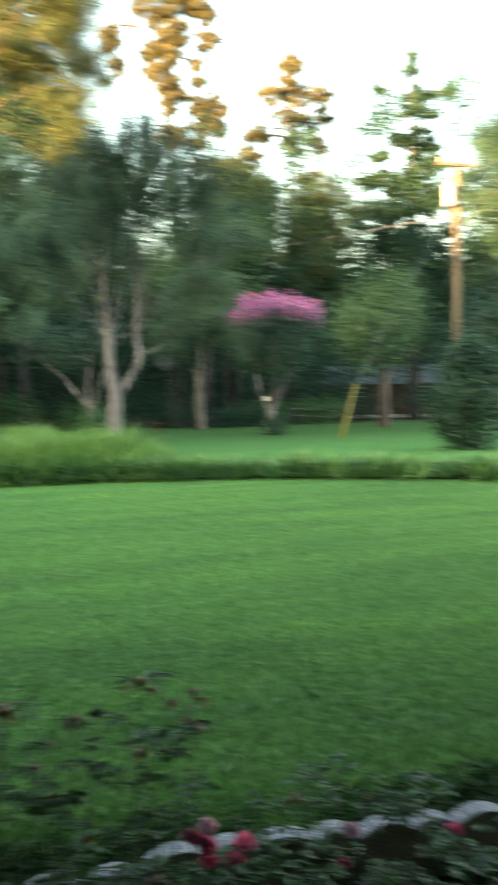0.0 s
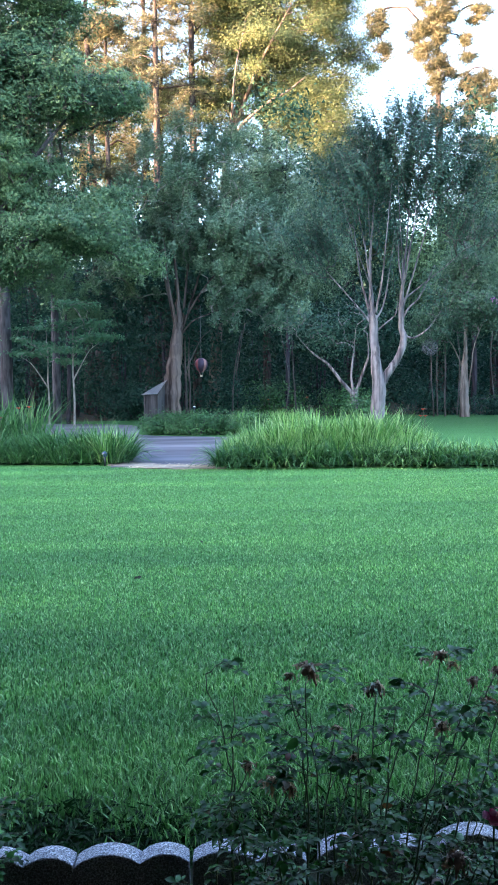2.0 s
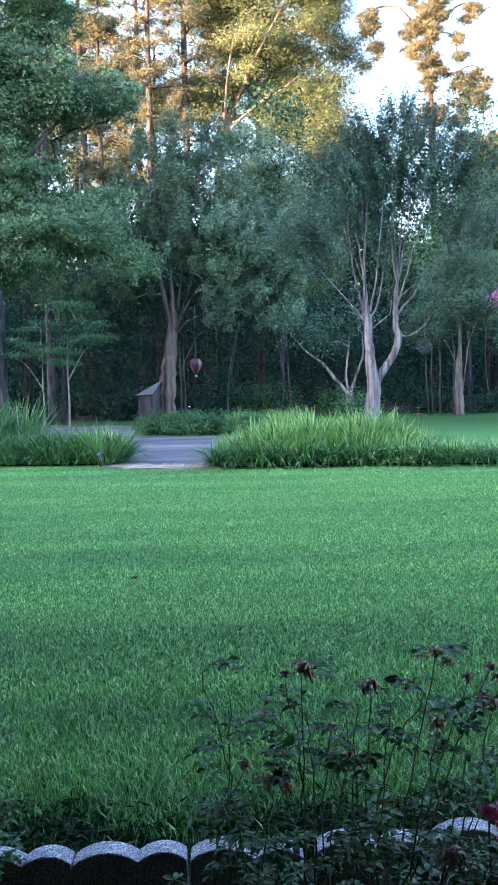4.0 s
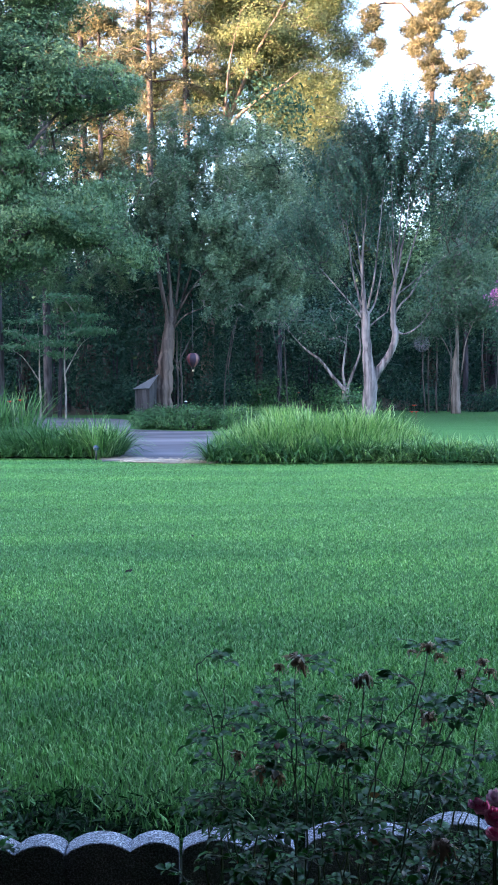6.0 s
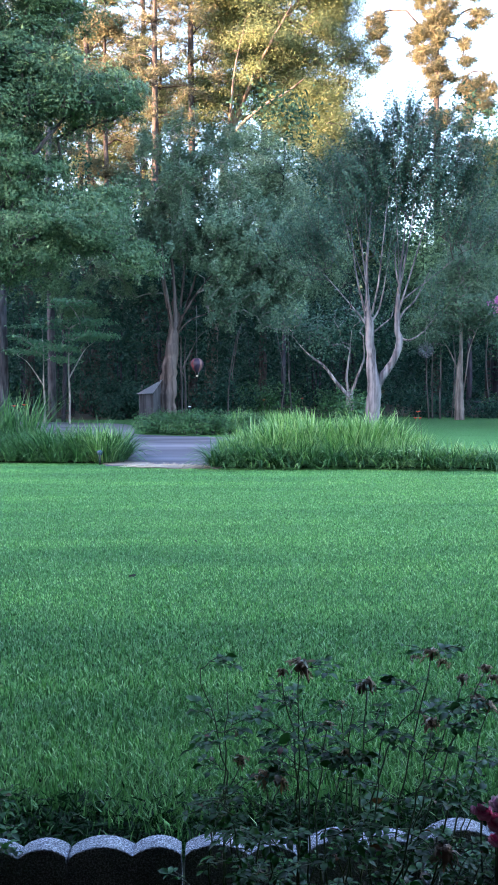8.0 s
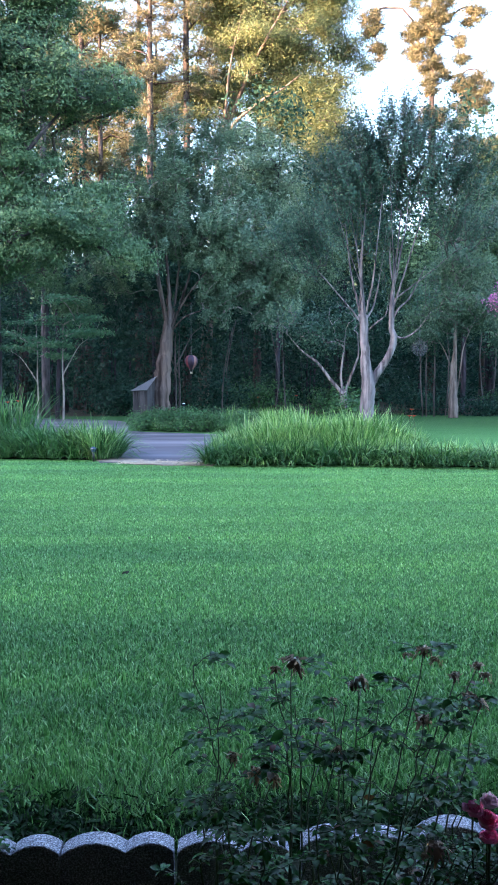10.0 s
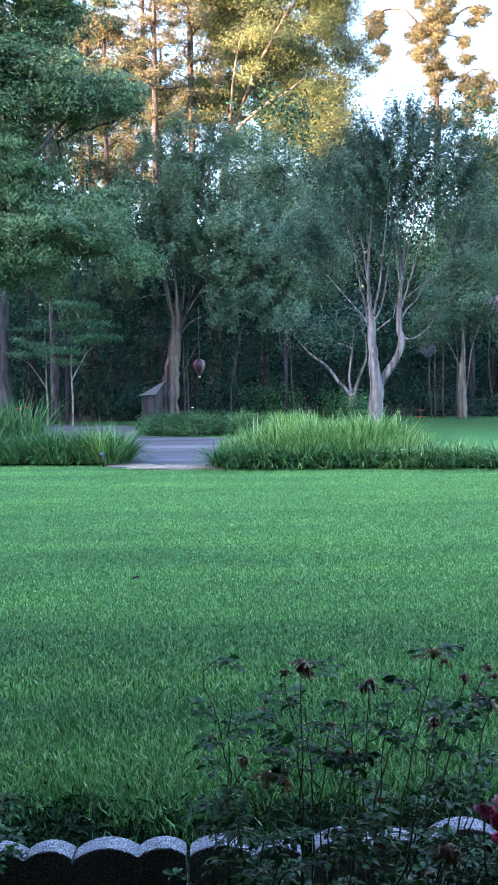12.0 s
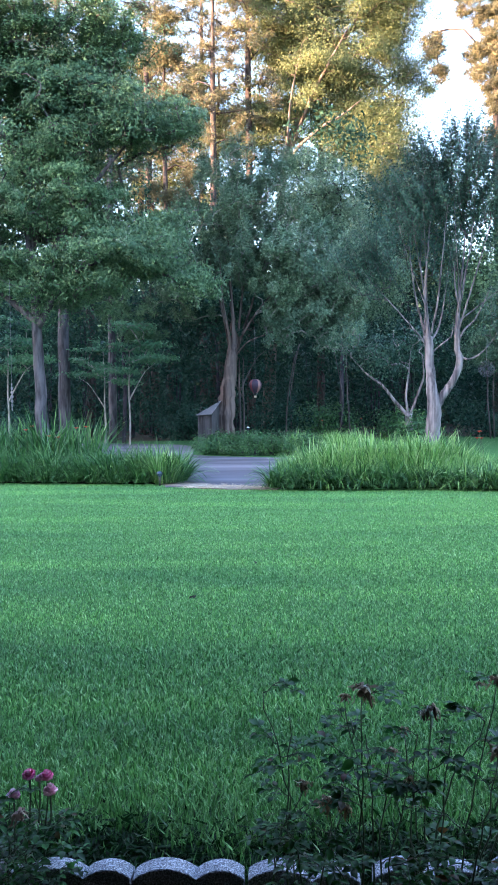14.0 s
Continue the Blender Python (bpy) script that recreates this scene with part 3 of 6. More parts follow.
# ---------------- trees of the garden ----------------
tree("elm_tree", (-3.36, 36.3, 0),
     [([(-0.24, 0, -0.1), (-0.18, 0, 0.5), (-0.08, 0, 1.4), (0.06, 0, 2.6), (0.2, 0, 3.7), (0.28, 0, 4.6), (0.2, 0, 6.2)], [0.56, 0.49, 0.4, 0.3, 0.24, 0.12, 0.04]),
      ([(0.2, 0, 3.6), (0.02, 0.2, 4.6), (-0.3, 0.3, 6.2), (-0.8, 0.4, 8.2)], [0.075, 0.06, 0.045, 0.02]),
      ([(0.27, 0, 3.7), (0.3, -0.2, 5.2), (0.2, -0.3, 7.0), (0.1, -0.2, 10)], [0.1, 0.07, 0.055, 0.02]),
      ([(0.24, 0, 3.65), (0.1, -0.3, 4.8), (-0.12, -0.5, 6.2), (-0.2, -0.6, 8.0)], [0.07, 0.05, 0.04, 0.015]),
      ([(0.29, 0, 3.7), (0.46, 0.2, 4.6), (0.62, 0.3, 6.0), (0.95, 0.3, 8.6)], [0.085, 0.06, 0.045, 0.02]),
      ([(0.3, 0, 3.7), (0.56, 0.3, 4.5), (1.0, 0.4, 5.8), (1.8, 0.3, 8.2)], [0.075, 0.055, 0.045, 0.02]),
      ([(0.32, 0, 3.7), (0.9, -0.3, 4.3), (1.7, -0.5, 4.6), (2.6, -0.5, 4.9)], [0.04, 0.03, 0.02, 0.01]),
      ([(0.32, 0, 3.75), (0.8, -0.2, 4.8), (1.7, -0.4, 6.0), (3.0, -0.3, 7.2)], [0.055, 0.04, 0.032, 0.016])],
     [(0.5, 0, 8.6, 3.2, 2.6, 3.0, 0.36), (2.9, 0, 7.2, 2.5, 2.2, 2.3, 0.25), (-1.2, 0, 6.8, 2.0, 2, 1.9, 0.12), (0.6, 0, 11.3, 2.3, 1.8, 1.6, 0.07), (4.6, 0, 6.2, 1.7, 1.6, 1.9, 0.13), (2.2, -0.4, 4.9, 1.5, 1.2, 0.8, 0.07), (4.3, -0.2, 4.6, 1.4, 1.2, 0.8, 0.06)],
     (0.125, 0.06), "tall fine-leaved tree with shredding grey-brown bark beside a shed", bark=M_CEDAR, leaf_mat_=M_ELM,
     tips=560, per_tip=175, spread=0.1, tip_r=0.011, power=0.4, seed=11, twig_bark=M_PALEBARK, boughs=(140, 0.55, 0.4), shell=0.6, fill=0.2, shoot=0.7, shoot_r=0.014)

tree("myrtle_tree", (3.11, 22, 0),
     [([(0.06, 0, -0.1), (0.09, 0, 0.6), (0.12, 0, 1.4), (0.04, 0, 2.1), (0.015, 0, 2.75), (-0.02, 0, 3.15)], [0.225, 0.19, 0.172, 0.115, 0.106, 0.118]),
      ([(0.17, 0, 1.35), (0.4, 0, 1.72), (0.61, 0, 2.02), (0.775, 0, 2.48), (0.72, 0.03, 2.8), (0.72, 0.05, 3.23), (0.755, 0.1, 3.72), (0.8, 0.1, 4.15), (1.0, 0.2, 6.0)], [0.11, 0.104, 0.092, 0.094, 0.078, 0.073, 0.055, 0.034, 0.01]),
      ([(-0.01, 0, 3.05), (-0.02, 0, 3.4), (-0.05, 0.05, 3.9), (-0.06, 0.1, 4.5), (0.02, 0.1, 5.4), (0.2, 0.1, 7.2)], [0.1, 0.062, 0.052, 0.044, 0.028, 0.008]),
      ([(-0.03, 0, 2.95), (-0.18, 0.1, 3.6), (-0.35, 0.1, 4.4), (-0.5, 0.1, 5.8)], [0.048, 0.034, 0.026, 0.008]),
      ([(-0.04, 0, 2.9), (-0.32, -0.1, 3.25), (-0.62, -0.1, 3.6), (-1.2, 0, 4.3), (-1.8, 0, 5.0)], [0.036, 0.027, 0.02, 0.014, 0.005]),
      ([(0.74, 0.05, 3.5), (1.2, 0.15, 3.85), (1.8, 0.1, 4.3), (2.5, 0.1, 4.9)], [0.03, 0.022, 0.015, 0.005]),
      ([(0.03, 0, 3.0), (0.25, 0.1, 3.35), (0.4, 0.1, 4.0), (0.6, 0.1, 5.4)], [0.040, 0.029, 0.022, 0.007]),
      ([(0.1, 0, 2.75), (0.32, -0.1, 2.95), (0.55, -0.1, 3.15), (0.62, -0.1, 3.6)], [0.029, 0.021, 0.016, 0.004]),
      ([(0.78, 0, 2.62), (1.0, -0.05, 2.55), (1.35, -0.1, 2.75), (1.7, -0.1, 3.2)], [0.044, 0.030, 0.018, 0.005]),
      ([(0.7, 0, 2.95), (0.9, 0.05, 3.3), (1.2, 0.1, 3.6), (1.6, 0.1, 4.4)], [0.040, 0.032, 0.024, 0.010]),
      ([(0.78, 0, 3.8), (0.66, 0, 4.5), (0.7, 0, 5.5)], [0.032, 0.022, 0.007]),
      ([(-0.1, 0, 3.3), (-0.05, 0.2, 4.0), (-0.15, 0.3, 5.0), (-0.1, 0.3, 6.2)], [0.036, 0.027, 0.020, 0.006]),
      ([(0.06, 0, 3.2), (0.2, -0.2, 4.0), (0.3, -0.3, 5.0), (0.45, -0.3, 6.4)], [0.036, 0.027, 0.020, 0.006]),
      ([(0.72, 0.05, 3.2), (0.95, -0.15, 4.0), (1.25, -0.2, 5.0), (1.6, -0.2, 6.2)], [0.036, 0.027, 0.020, 0.006]),
      ([(0.85, 0.1, 4.1), (1.0, 0.3, 4.9), (1.3, 0.4, 6.0)], [0.029, 0.021, 0.006])]
     + [([(bx_, 0, 3.5 + 0.12 * k), (bx_ + dx * 0.3, -0.25, 4.6), (bx_ + dx * 0.7, -0.4, 5.7), (bx_ + dx, -0.5, 7.0)], [0.018, 0.014, 0.010, 0.004]) for k, (bx_, dx) in enumerate(((-0.05, -0.5), (-0.04, -0.15), (0.76, -0.2), (0.78, 0.35), (-0.1, -0.9)))],
     [(0.95, 0, 6.6, 1.7, 1.5, 1.3, 0.42), (0.15, 0, 7.4, 0.7, 0.7, 0.6, 0.08), (1.0, 0, 7.7, 0.9, 0.8, 0.6, 0.13), (1.9, 0, 7.4, 0.7, 0.7, 0.6, 0.08), (2.35, 0, 6.2, 0.9, 0.9, 1.0, 0.14), (-0.5, 0, 6.2, 0.8, 0.8, 0.9, 0.12),
      (2.3, 0, 5.1, 1.0, 1.0, 0.7, 0.09), (-1.0, 0, 5.2, 1.0, 1.0, 0.7, 0.1), (0.5, 0, 4.9, 1.2, 1.2, 0.6, 0.03), (1.55, -0.1, 3.3, 0.35, 0.3, 0.35, 0.015), (0.55, -0.1, 3.7, 0.25, 0.3, 0.3, 0.01), (-1.3, 0, 4.3, 0.5, 0.5, 0.4, 0.03), (-1.7, 0, 4.9, 0.8, 0.9, 0.6, 0.06)],
     (0.062, 0.038), "multi-stemmed tree with smooth pale grey bark behind tall strap leaves", bark=M_SMOOTH, leaf_mat_=M_MYRTLE,
     tips=620, per_tip=80, spread=0.05, shoot=0.85, shell=0.6, tip_r=0.004, seed=21, sag=-0.1, power=0.34, boughs=(115, 0.38, 0.4), fill=0.12, twig_bark=M_SLIM, limb=0.82)

tree("small_tree", (9.75, 39.5, 0),
     [([(0, 0, -0.1), (0.0, 0, 1.0), (0.0, 0, 2.2), (0.05, 0, 3.2), (0.0, 0, 5.0)], [0.24, 0.2, 0.15, 0.08, 0.03]),
      ([(0, 0, 2.0), (-0.5, 0, 3.2), (-1.3, 0, 4.4)], [0.06, 0.045, 0.02]), ([(0, 0, 2.2), (0.1, 0, 3.6), (0.2, 0, 6.0)], [0.1, 0.06, 0.02]),
      ([(0.08, 0, 0.5), (0.3, 0, 2.2), (0.5, 0, 3.4), (1.1, 0, 4.8)], [0.06, 0.055, 0.045, 0.02])],
     [(0, 0, 5.2, 2.4, 2.2, 1.7, 0.5), (0.6, 0, 7.2, 2.4, 2, 1.6, 0.35), (1.5, 0, 9.3, 2.2, 1.8, 1.4, 0.25), (-1.4, 0, 4.0, 1.2, 1.2, 0.9, 0.15)],
     (0.12, 0.05), "small grey-trunked tree with drooping pale foliage on the lawn", bark=M_BARK, leaf_mat_=M_GREYLEAF, limb=0.55, tips=260, per_tip=95, spread=0.2, tip_r=0.008, seed=31, droop=0.8, boughs=(62, 0.6, 0.5), twig_bark=M_SMOOTH, fill=0.25)

tree("bare_forked_tree", (3.09, 26, 0),
     [([(0, 0, -0.1), (0, 0, 0.6), (-0.02, 0, 1.2)], [0.14, 0.12, 0.11]),
      ([(-0.02, 0, 1.1), (-0.45, 0, 1.6), (-0.8, 0, 2.05), (-1.25, 0, 2.4), (-1.7, 0, 2.9)], [0.056, 0.05, 0.04, 0.028, 0.008]),
      ([(-0.02, 0, 1.1), (-0.1, 0, 1.7), (-0.02, 0, 2.4), (0.05, 0, 3.1)], [0.045, 0.036, 0.028, 0.008]),
      ([(0.0, 0, 1.1), (0.22, 0, 1.7), (0.42, 0, 2.3), (0.4, 0, 2.9)], [0.05, 0.04, 0.028, 0.009])],
     [(-1.5, 0, 3.3, 0.9, 0.7, 0.6, 0.4), (0.1, 0, 3.5, 0.8, 0.7, 0.5, 0.4), (-0.6, 0, 2.8, 0.5, 0.4, 0.4, 0.2)],
     (0.09, 0.05), "low forked tree with bare pale limbs", bark=M_SMOOTH, leaf_mat_=M_MYRTLE, tips=60, per_tip=45, spread=0.3, tip_r=0.007, seed=41)

tree("crape_myrtle", (10.5, 31.2, 0),
     [([(0, 0, -0.1), (0, 0, 0.5), (0.02, 0, 0.9)], [0.2, 0.17, 0.15]),
      ([(0, 0, 0.8), (-0.3, 0, 1.3), (-0.5, 0, 2.0), (-0.7, 0, 3.2)], [0.09, 0.08, 0.06, 0.03]),
      ([(0.02, 0, 0.8), (0.12, 0, 1.5), (0.15, 0, 2.2), (0.2, 0, 3.6)], [0.1, 0.08, 0.06, 0.03]),
      ([(0.04, 0, 0.8), (0.4, 0, 1.5), (0.7, 0, 2.2), (1.1, 0, 3.4)], [0.1, 0.08, 0.06, 0.03])],
     [(0.1, 0, 3.3, 1.5, 1.4, 0.9, 0.4), (0.25, 0, 4.25, 2.1, 1.6, 0.7, 0.6)],
     (0.12, 0.06), "crape myrtle with pink blossom over a vase of pale stems", bark=M_SMOOTH, leaf_mat_=M_MYRTLE, tips=190, per_tip=75, spread=0.3, seed=51, limb=0.62,
     blossom=(4.15, 70, M_PINK))

tree("myrtle_tree", (17.6, 36, 0),
     [([(0, 0, -0.1), (0, 0, 1.2), (0.1, 0, 2.4)], [0.3, 0.25, 0.2]), ([(0.1, 0, 2.2), (-0.5, 0, 3.6), (-1, 0, 5)], [0.1, 0.07, 0.03]), ([(0.1, 0, 2.2), (0.6, 0, 3.6), (0.9, 0, 5.4)], [0.1, 0.07, 0.03])],
     [(-0.4, 0, 4.6, 1.9, 1.6, 1.7, 0.7), (0.4, 0, 6, 1.4, 1.4, 1.2, 0.3)],
     (0.15, 0.08), "small tree with pale green leaves before a red-brown building", bark=M_CEDAR, leaf_mat_=M_OAK, tips=120, per_tip=120, spread=0.45, seed=61)

tree("oak_tree", (-9.5, 30, 0),
     [([(0.12, 0, -0.1), (0.06, 0, 0.5), (0.02, 0, 2), (-0.06, 0, 4.2), (-0.1, 0, 6.5)], [0.3, 0.24, 0.2, 0.18, 0.16]),
      ([(-0.06, 0, 4.4), (1.2, -0.5, 6.0), (3.0, -0.8, 6.8), (5.2, -1, 6.6)], [0.13, 0.1, 0.07, 0.02]),
      ([(-0.08, 0, 5.4), (1.0, -0.4, 7.6), (2.5, -0.6, 9.6), (3.8, -0.6, 11)], [0.14, 0.1, 0.07, 0.02]),
      ([(-0.1, 0, 6.0), (-0.3, 0, 8.5), (0.3, 0, 11.5)], [0.16, 0.12, 0.04]),
      ([(-0.06, 0, 4.6), (-2, 0.3, 6.2), (-4, 0.5, 7.4)], [0.13, 0.1, 0.03])],
     [(0.4, 0, 10.4, 3.0, 3, 2.9, 0.32), (4.0, -0.8, 11.2, 1.9, 1.8, 0.9, 0.13), (3.6, -0.8, 6.7, 2.7, 2, 1.2, 0.19), (-3.2, 0.3, 7.6, 2.8, 2.5, 2.6, 0.2), (0.6, 0, 6.0, 2.4, 2, 1.3, 0.14), (2, 0, 13, 2.0, 2, 1.6, 0.07), (-4.2, 0, 11.8, 3.2, 2.6, 3.2, 0.24), (-1.0, 0, 14.4, 3.6, 2.6, 2.4, 0.24), (-6.5, 0, 8.5, 2.2, 2, 2.2, 0.08), (2.6, -0.3, 11.6, 2.4, 2, 1.6, 0.16), (1.4, 0.4, 8.4, 2.3, 2, 1.1, 0.17), (2.2, 0.2, 14.8, 2.6, 2, 1.6, 0.14), (0.2, 0.2, 12.8, 2.8, 2, 2.2, 0.16), (-0.6, 0.4, 9.0, 2.4, 2, 1.6, 0.12), (-1.6, 0, 15.6, 2.6, 2, 1.9, 0.14), (-2.6, 0, 13.0, 2.0, 2, 2.0, 0.1), (4.7, -0.2, 7.9, 0.9, 0.8, 0.6, 0.045), (5.7, -0.6, 5.9, 0.8, 0.8, 0.5, 0.03)],
     (0.112, 0.058), "large spreading oak with dense dark green leaves", bark=M_GREYPINE, leaf_mat_=M_OAK, tips=540, per_tip=150, spread=0.17, flat=0.5, tip_r=0.011, seed=71, boughs=(165, 0.85, 0.5), shell=0.6, fill=0.7, twig_bark=M_SLIM)

tree("feathery_tree", (1.7, 43, 0),
     [([(0, 0, -0.1), (0.1, 0, 4), (0, 0, 9), (0.2, 0, 13.5)], [0.12, 0.1, 0.07, 0.03])],
     [(0, 0, 8.8, 2.7, 2.2, 3.2, 0.6), (-0.6, 0, 12, 2.0, 1.8, 2.0, 0.25), (2.2, 0, 7.6, 1.8, 1.6, 2.0, 0.15), (-2.0, 0, 12.3, 1.6, 1.4, 2.0, 0.2)],
     (0.11, 0.045), "feathery pale green tree at the edge of the woods", bark=M_DARKBARK, leaf_mat_=M_ELM, tips=300, per_tip=190, spread=0.27, tip_r=0.009, seed=131, droop=0.6, boughs=(60, 0.8, 0.6), shell=0.6, fill=0.4)
tree("broadleaf_tree", (11.8, 46, 0),
     [([(0, 0, -0.1), (0.1, 0, 3), (0, 0, 7), (0.2, 0, 11)], [0.15, 0.13, 0.09, 0.03])],
     [(0, 0, 8.0, 3.3, 2.6, 3.4, 0.7), (1.6, 0, 10.4, 2.2, 2, 1.8, 0.3), (-2.4, 0, 8.0, 2.2, 1.8, 2.6, 0.35)],
     (0.15, 0.08), "dark green broadleaf tree before the woods", bark=M_DARKBARK, leaf_mat_=M_OAK, tips=190, per_tip=130, spread=0.45, tip_r=0.012, seed=132)
tree("broadleaf_tree", (18.6, 28, 0),
     [([(0, 0, -0.1), (0.1, 0, 1.2), (0, 0, 2.6), (0.2, 0, 4.6)], [0.12, 0.1, 0.07, 0.03])],
     [(0, 0, 3.3, 1.9, 1.5, 1.3, 0.6), (0.9, 0, 4.6, 1.5, 1.3, 0.9, 0.25), (-0.9, 0, 2.2, 1.2, 1.2, 0.9, 0.15)],
     (0.13, 0.065), "dense dark green small tree before a utility pole", bark=M_DARKBARK, leaf_mat_=M_EVERGREEN, tips=230, per_tip=70, spread=0.25, tip_r=0.009, seed=134, boughs=(36, 0.6, 0.5), shell=0.6, fill=0.3)
tree("broadleaf_tree", (30.6, 46.5, 0),
     [([(0, 0, -0.1), (0.1, 0, 5), (0, 0, 11), (0.2, 0, 18)], [0.22, 0.18, 0.12, 0.03])],
     [(0, 0, 13.4, 3.0, 2.4, 4.2, 0.6), (0.6, 0, 17.4, 1.9, 1.8, 1.8, 0.2), (-1.6, 0, 10.4, 2.2, 1.8, 2.2, 0.2)],
     (0.16, 0.08), "tall dark green broadleaf tree behind a utility pole", bark=M_DARKBARK, leaf_mat_=M_MYRTLE, tips=260, per_tip=120, spread=0.32, tip_r=0.014, seed=136, boughs=(50, 1.0, 0.7), shell=0.6, fill=0.4)
tree("broadleaf_tree", (25.0, 47.5, 0),
     [([(0, 0, -0.1), (0.1, 0, 3), (0, 0, 7), (0.2, 0, 11)], [0.15, 0.13, 0.09, 0.03])],
     [(0, 0, 8.4, 3.4, 2.2, 3.0, 0.7), (-1.8, 0, 11.0, 1.8, 1.6, 1.2, 0.2)],
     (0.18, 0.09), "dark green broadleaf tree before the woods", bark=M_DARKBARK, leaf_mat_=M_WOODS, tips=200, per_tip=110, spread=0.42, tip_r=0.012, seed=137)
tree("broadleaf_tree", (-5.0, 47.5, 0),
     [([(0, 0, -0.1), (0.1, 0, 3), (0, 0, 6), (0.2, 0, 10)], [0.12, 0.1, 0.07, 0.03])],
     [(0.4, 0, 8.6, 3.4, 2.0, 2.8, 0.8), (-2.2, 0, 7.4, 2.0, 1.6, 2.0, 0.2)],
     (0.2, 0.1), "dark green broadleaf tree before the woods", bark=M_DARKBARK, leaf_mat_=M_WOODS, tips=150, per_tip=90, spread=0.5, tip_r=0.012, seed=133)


def sapling(at, h, seed, label, side=1, mat=None, tips=55):
    tree("sapling", at, [([(0, 0, -0.05), (0.03, 0, h * 0.3), (0.0, 0, h * 0.55), (0.05, 0, h * 0.95)], [0.05, 0.042, 0.034, 0.014]),
                         ([(0.0, 0, h * 0.45), (0.4 * side, 0, h * 0.62), (0.75 * side, 0, h * 0.75), (1.15 * side, 0, h * 0.82)], [0.034, 0.028, 0.02, 0.008])],
         [(0.5 * side, 0, h * 1.0, 1.3, 1.0, 0.25, 0.3), (0.9 * side, 0, h * 0.86, 1.3, 1.0, 0.16, 0.3), (-0.5 * side, 0, h * 0.76, 1.1, 1.0, 0.16, 0.2), (0.4 * side, 0, h * 1.2, 1.2, 0.9, 0.3, 0.2)],
         (0.13, 0.075), label, "saplings at the edge of the woods", M_SLIM if mat is M_WOODS else M_PALEBARK, mat or M_PALE, tips=tips, per_tip=55, spread=0.24, flat=0.25, seed=seed, tip_r=0.009)


sapling((-7.75, 37, 0), 4.3, 81, "slender pale-barked sapling with layered light green leaves")
sapling((-9.2, 38.5, 0), 3.7, 82, "slender pale-barked sapling with layered light green leaves", -1, None, 34)
sapling((-12.1, 34, 0), 4.2, 83, "slender sapling with light green leaves beside an oak")
sapling((-2.92, 37.2, 0), 4.9, 84, "slender sparse sapling beside a shaggy-barked tree", 1, M_WOODS, 16)
sapling((-2.78, 37.5, 0), 4.4, 85, "slender sparse sapling beside a shaggy-barked tree", -1, M_WOODS, 16)
tree("young_pine", (-8.7, 40.2, 0), [([(0, 0, -0.05), (0.1, 0, 3), (0.0, 0, 6), (0.1, 0, 9.5)], [0.1, 0.09, 0.06, 0.02])],
     [(0.4, 0, 6.2, 1.7, 1.3, 0.6, 0.3), (-0.5, 0, 7.6, 1.5, 1.2, 0.6, 0.25), (0.7, 0, 8.6, 1.2, 1.1, 0.6, 0.2), (0.9, 0, 5.2, 1.3, 1.1, 0.4, 0.25)],
     (0.24, 0.03), "young pine with soft dark green needle tufts", bark=M_DARKBARK, leaf_mat_=M_OAK, tips=110, per_tip=90, spread=0.32, seed=86, needles=True, tip_r=0.01)


# ---------------- tall trees at the edge of the woods ----------------
def pine(at, h, r, crown_r, crown_from, seed, label, lean=0.0, tips=120, leafy=135, mat=None, bark=None):
    rg = np.random.default_rng(seed)
    blobs, k = [], 13
    for i in range(k):
        f = (i + 0.5) / k
        z = crown_from + (h - crown_from) * f
        rr = crown_r * (1.1 - 0.65 * f) * rg.uniform(0.75, 1.2)
        an = rg.uniform(0, 6.28)
        blobs.append((lean * z / h + math.cos(an) * rr * 0.5, math.sin(an) * rr * 0.5, z, rr, rr, 0.75, 1 / k))
    return tree("pine_tree", at, [([(0, 0, -0.1), (lean * 0.3, 0, h * 0.3), (lean * 0.7, 0, h * 0.7), (lean, 0, h * 0.98)], [r, r * 0.85, r * 0.6, 0.05])],
                blobs, (0.25, 0.04), label, "tall pines", bark or M_PINEBARK, mat or M_PINE, tips=tips, per_tip=leafy, spread=0.6, flat=0.7,
                tip_r=0.022, seed=seed, needles=True, power=0.4)


PINE = "tall straight pine with tufted needles in evening sun"
pine((-13.8, 54, 0), 31, 0.3, 3.2, 12, 101, PINE, 0.4, 100)
pine((-9.9, 56, 0), 32, 0.3, 3.8, 12, 102, PINE, -0.4, 190)
pine((-5.75, 53, 0), 30, 0.28, 2.6, 17, 103, PINE, 0.3)
pine((-3.55, 55, 0), 33, 0.30, 2.8, 20, 104, PINE, 0.1)

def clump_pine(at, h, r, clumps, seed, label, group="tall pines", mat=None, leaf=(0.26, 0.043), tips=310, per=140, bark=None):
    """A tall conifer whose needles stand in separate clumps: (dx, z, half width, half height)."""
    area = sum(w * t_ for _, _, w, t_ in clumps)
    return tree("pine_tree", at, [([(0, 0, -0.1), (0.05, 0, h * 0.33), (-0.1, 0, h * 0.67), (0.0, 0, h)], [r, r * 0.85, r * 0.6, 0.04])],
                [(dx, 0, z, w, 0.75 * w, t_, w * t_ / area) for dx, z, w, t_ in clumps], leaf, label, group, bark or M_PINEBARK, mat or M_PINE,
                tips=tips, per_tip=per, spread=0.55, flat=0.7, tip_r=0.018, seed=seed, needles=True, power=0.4)


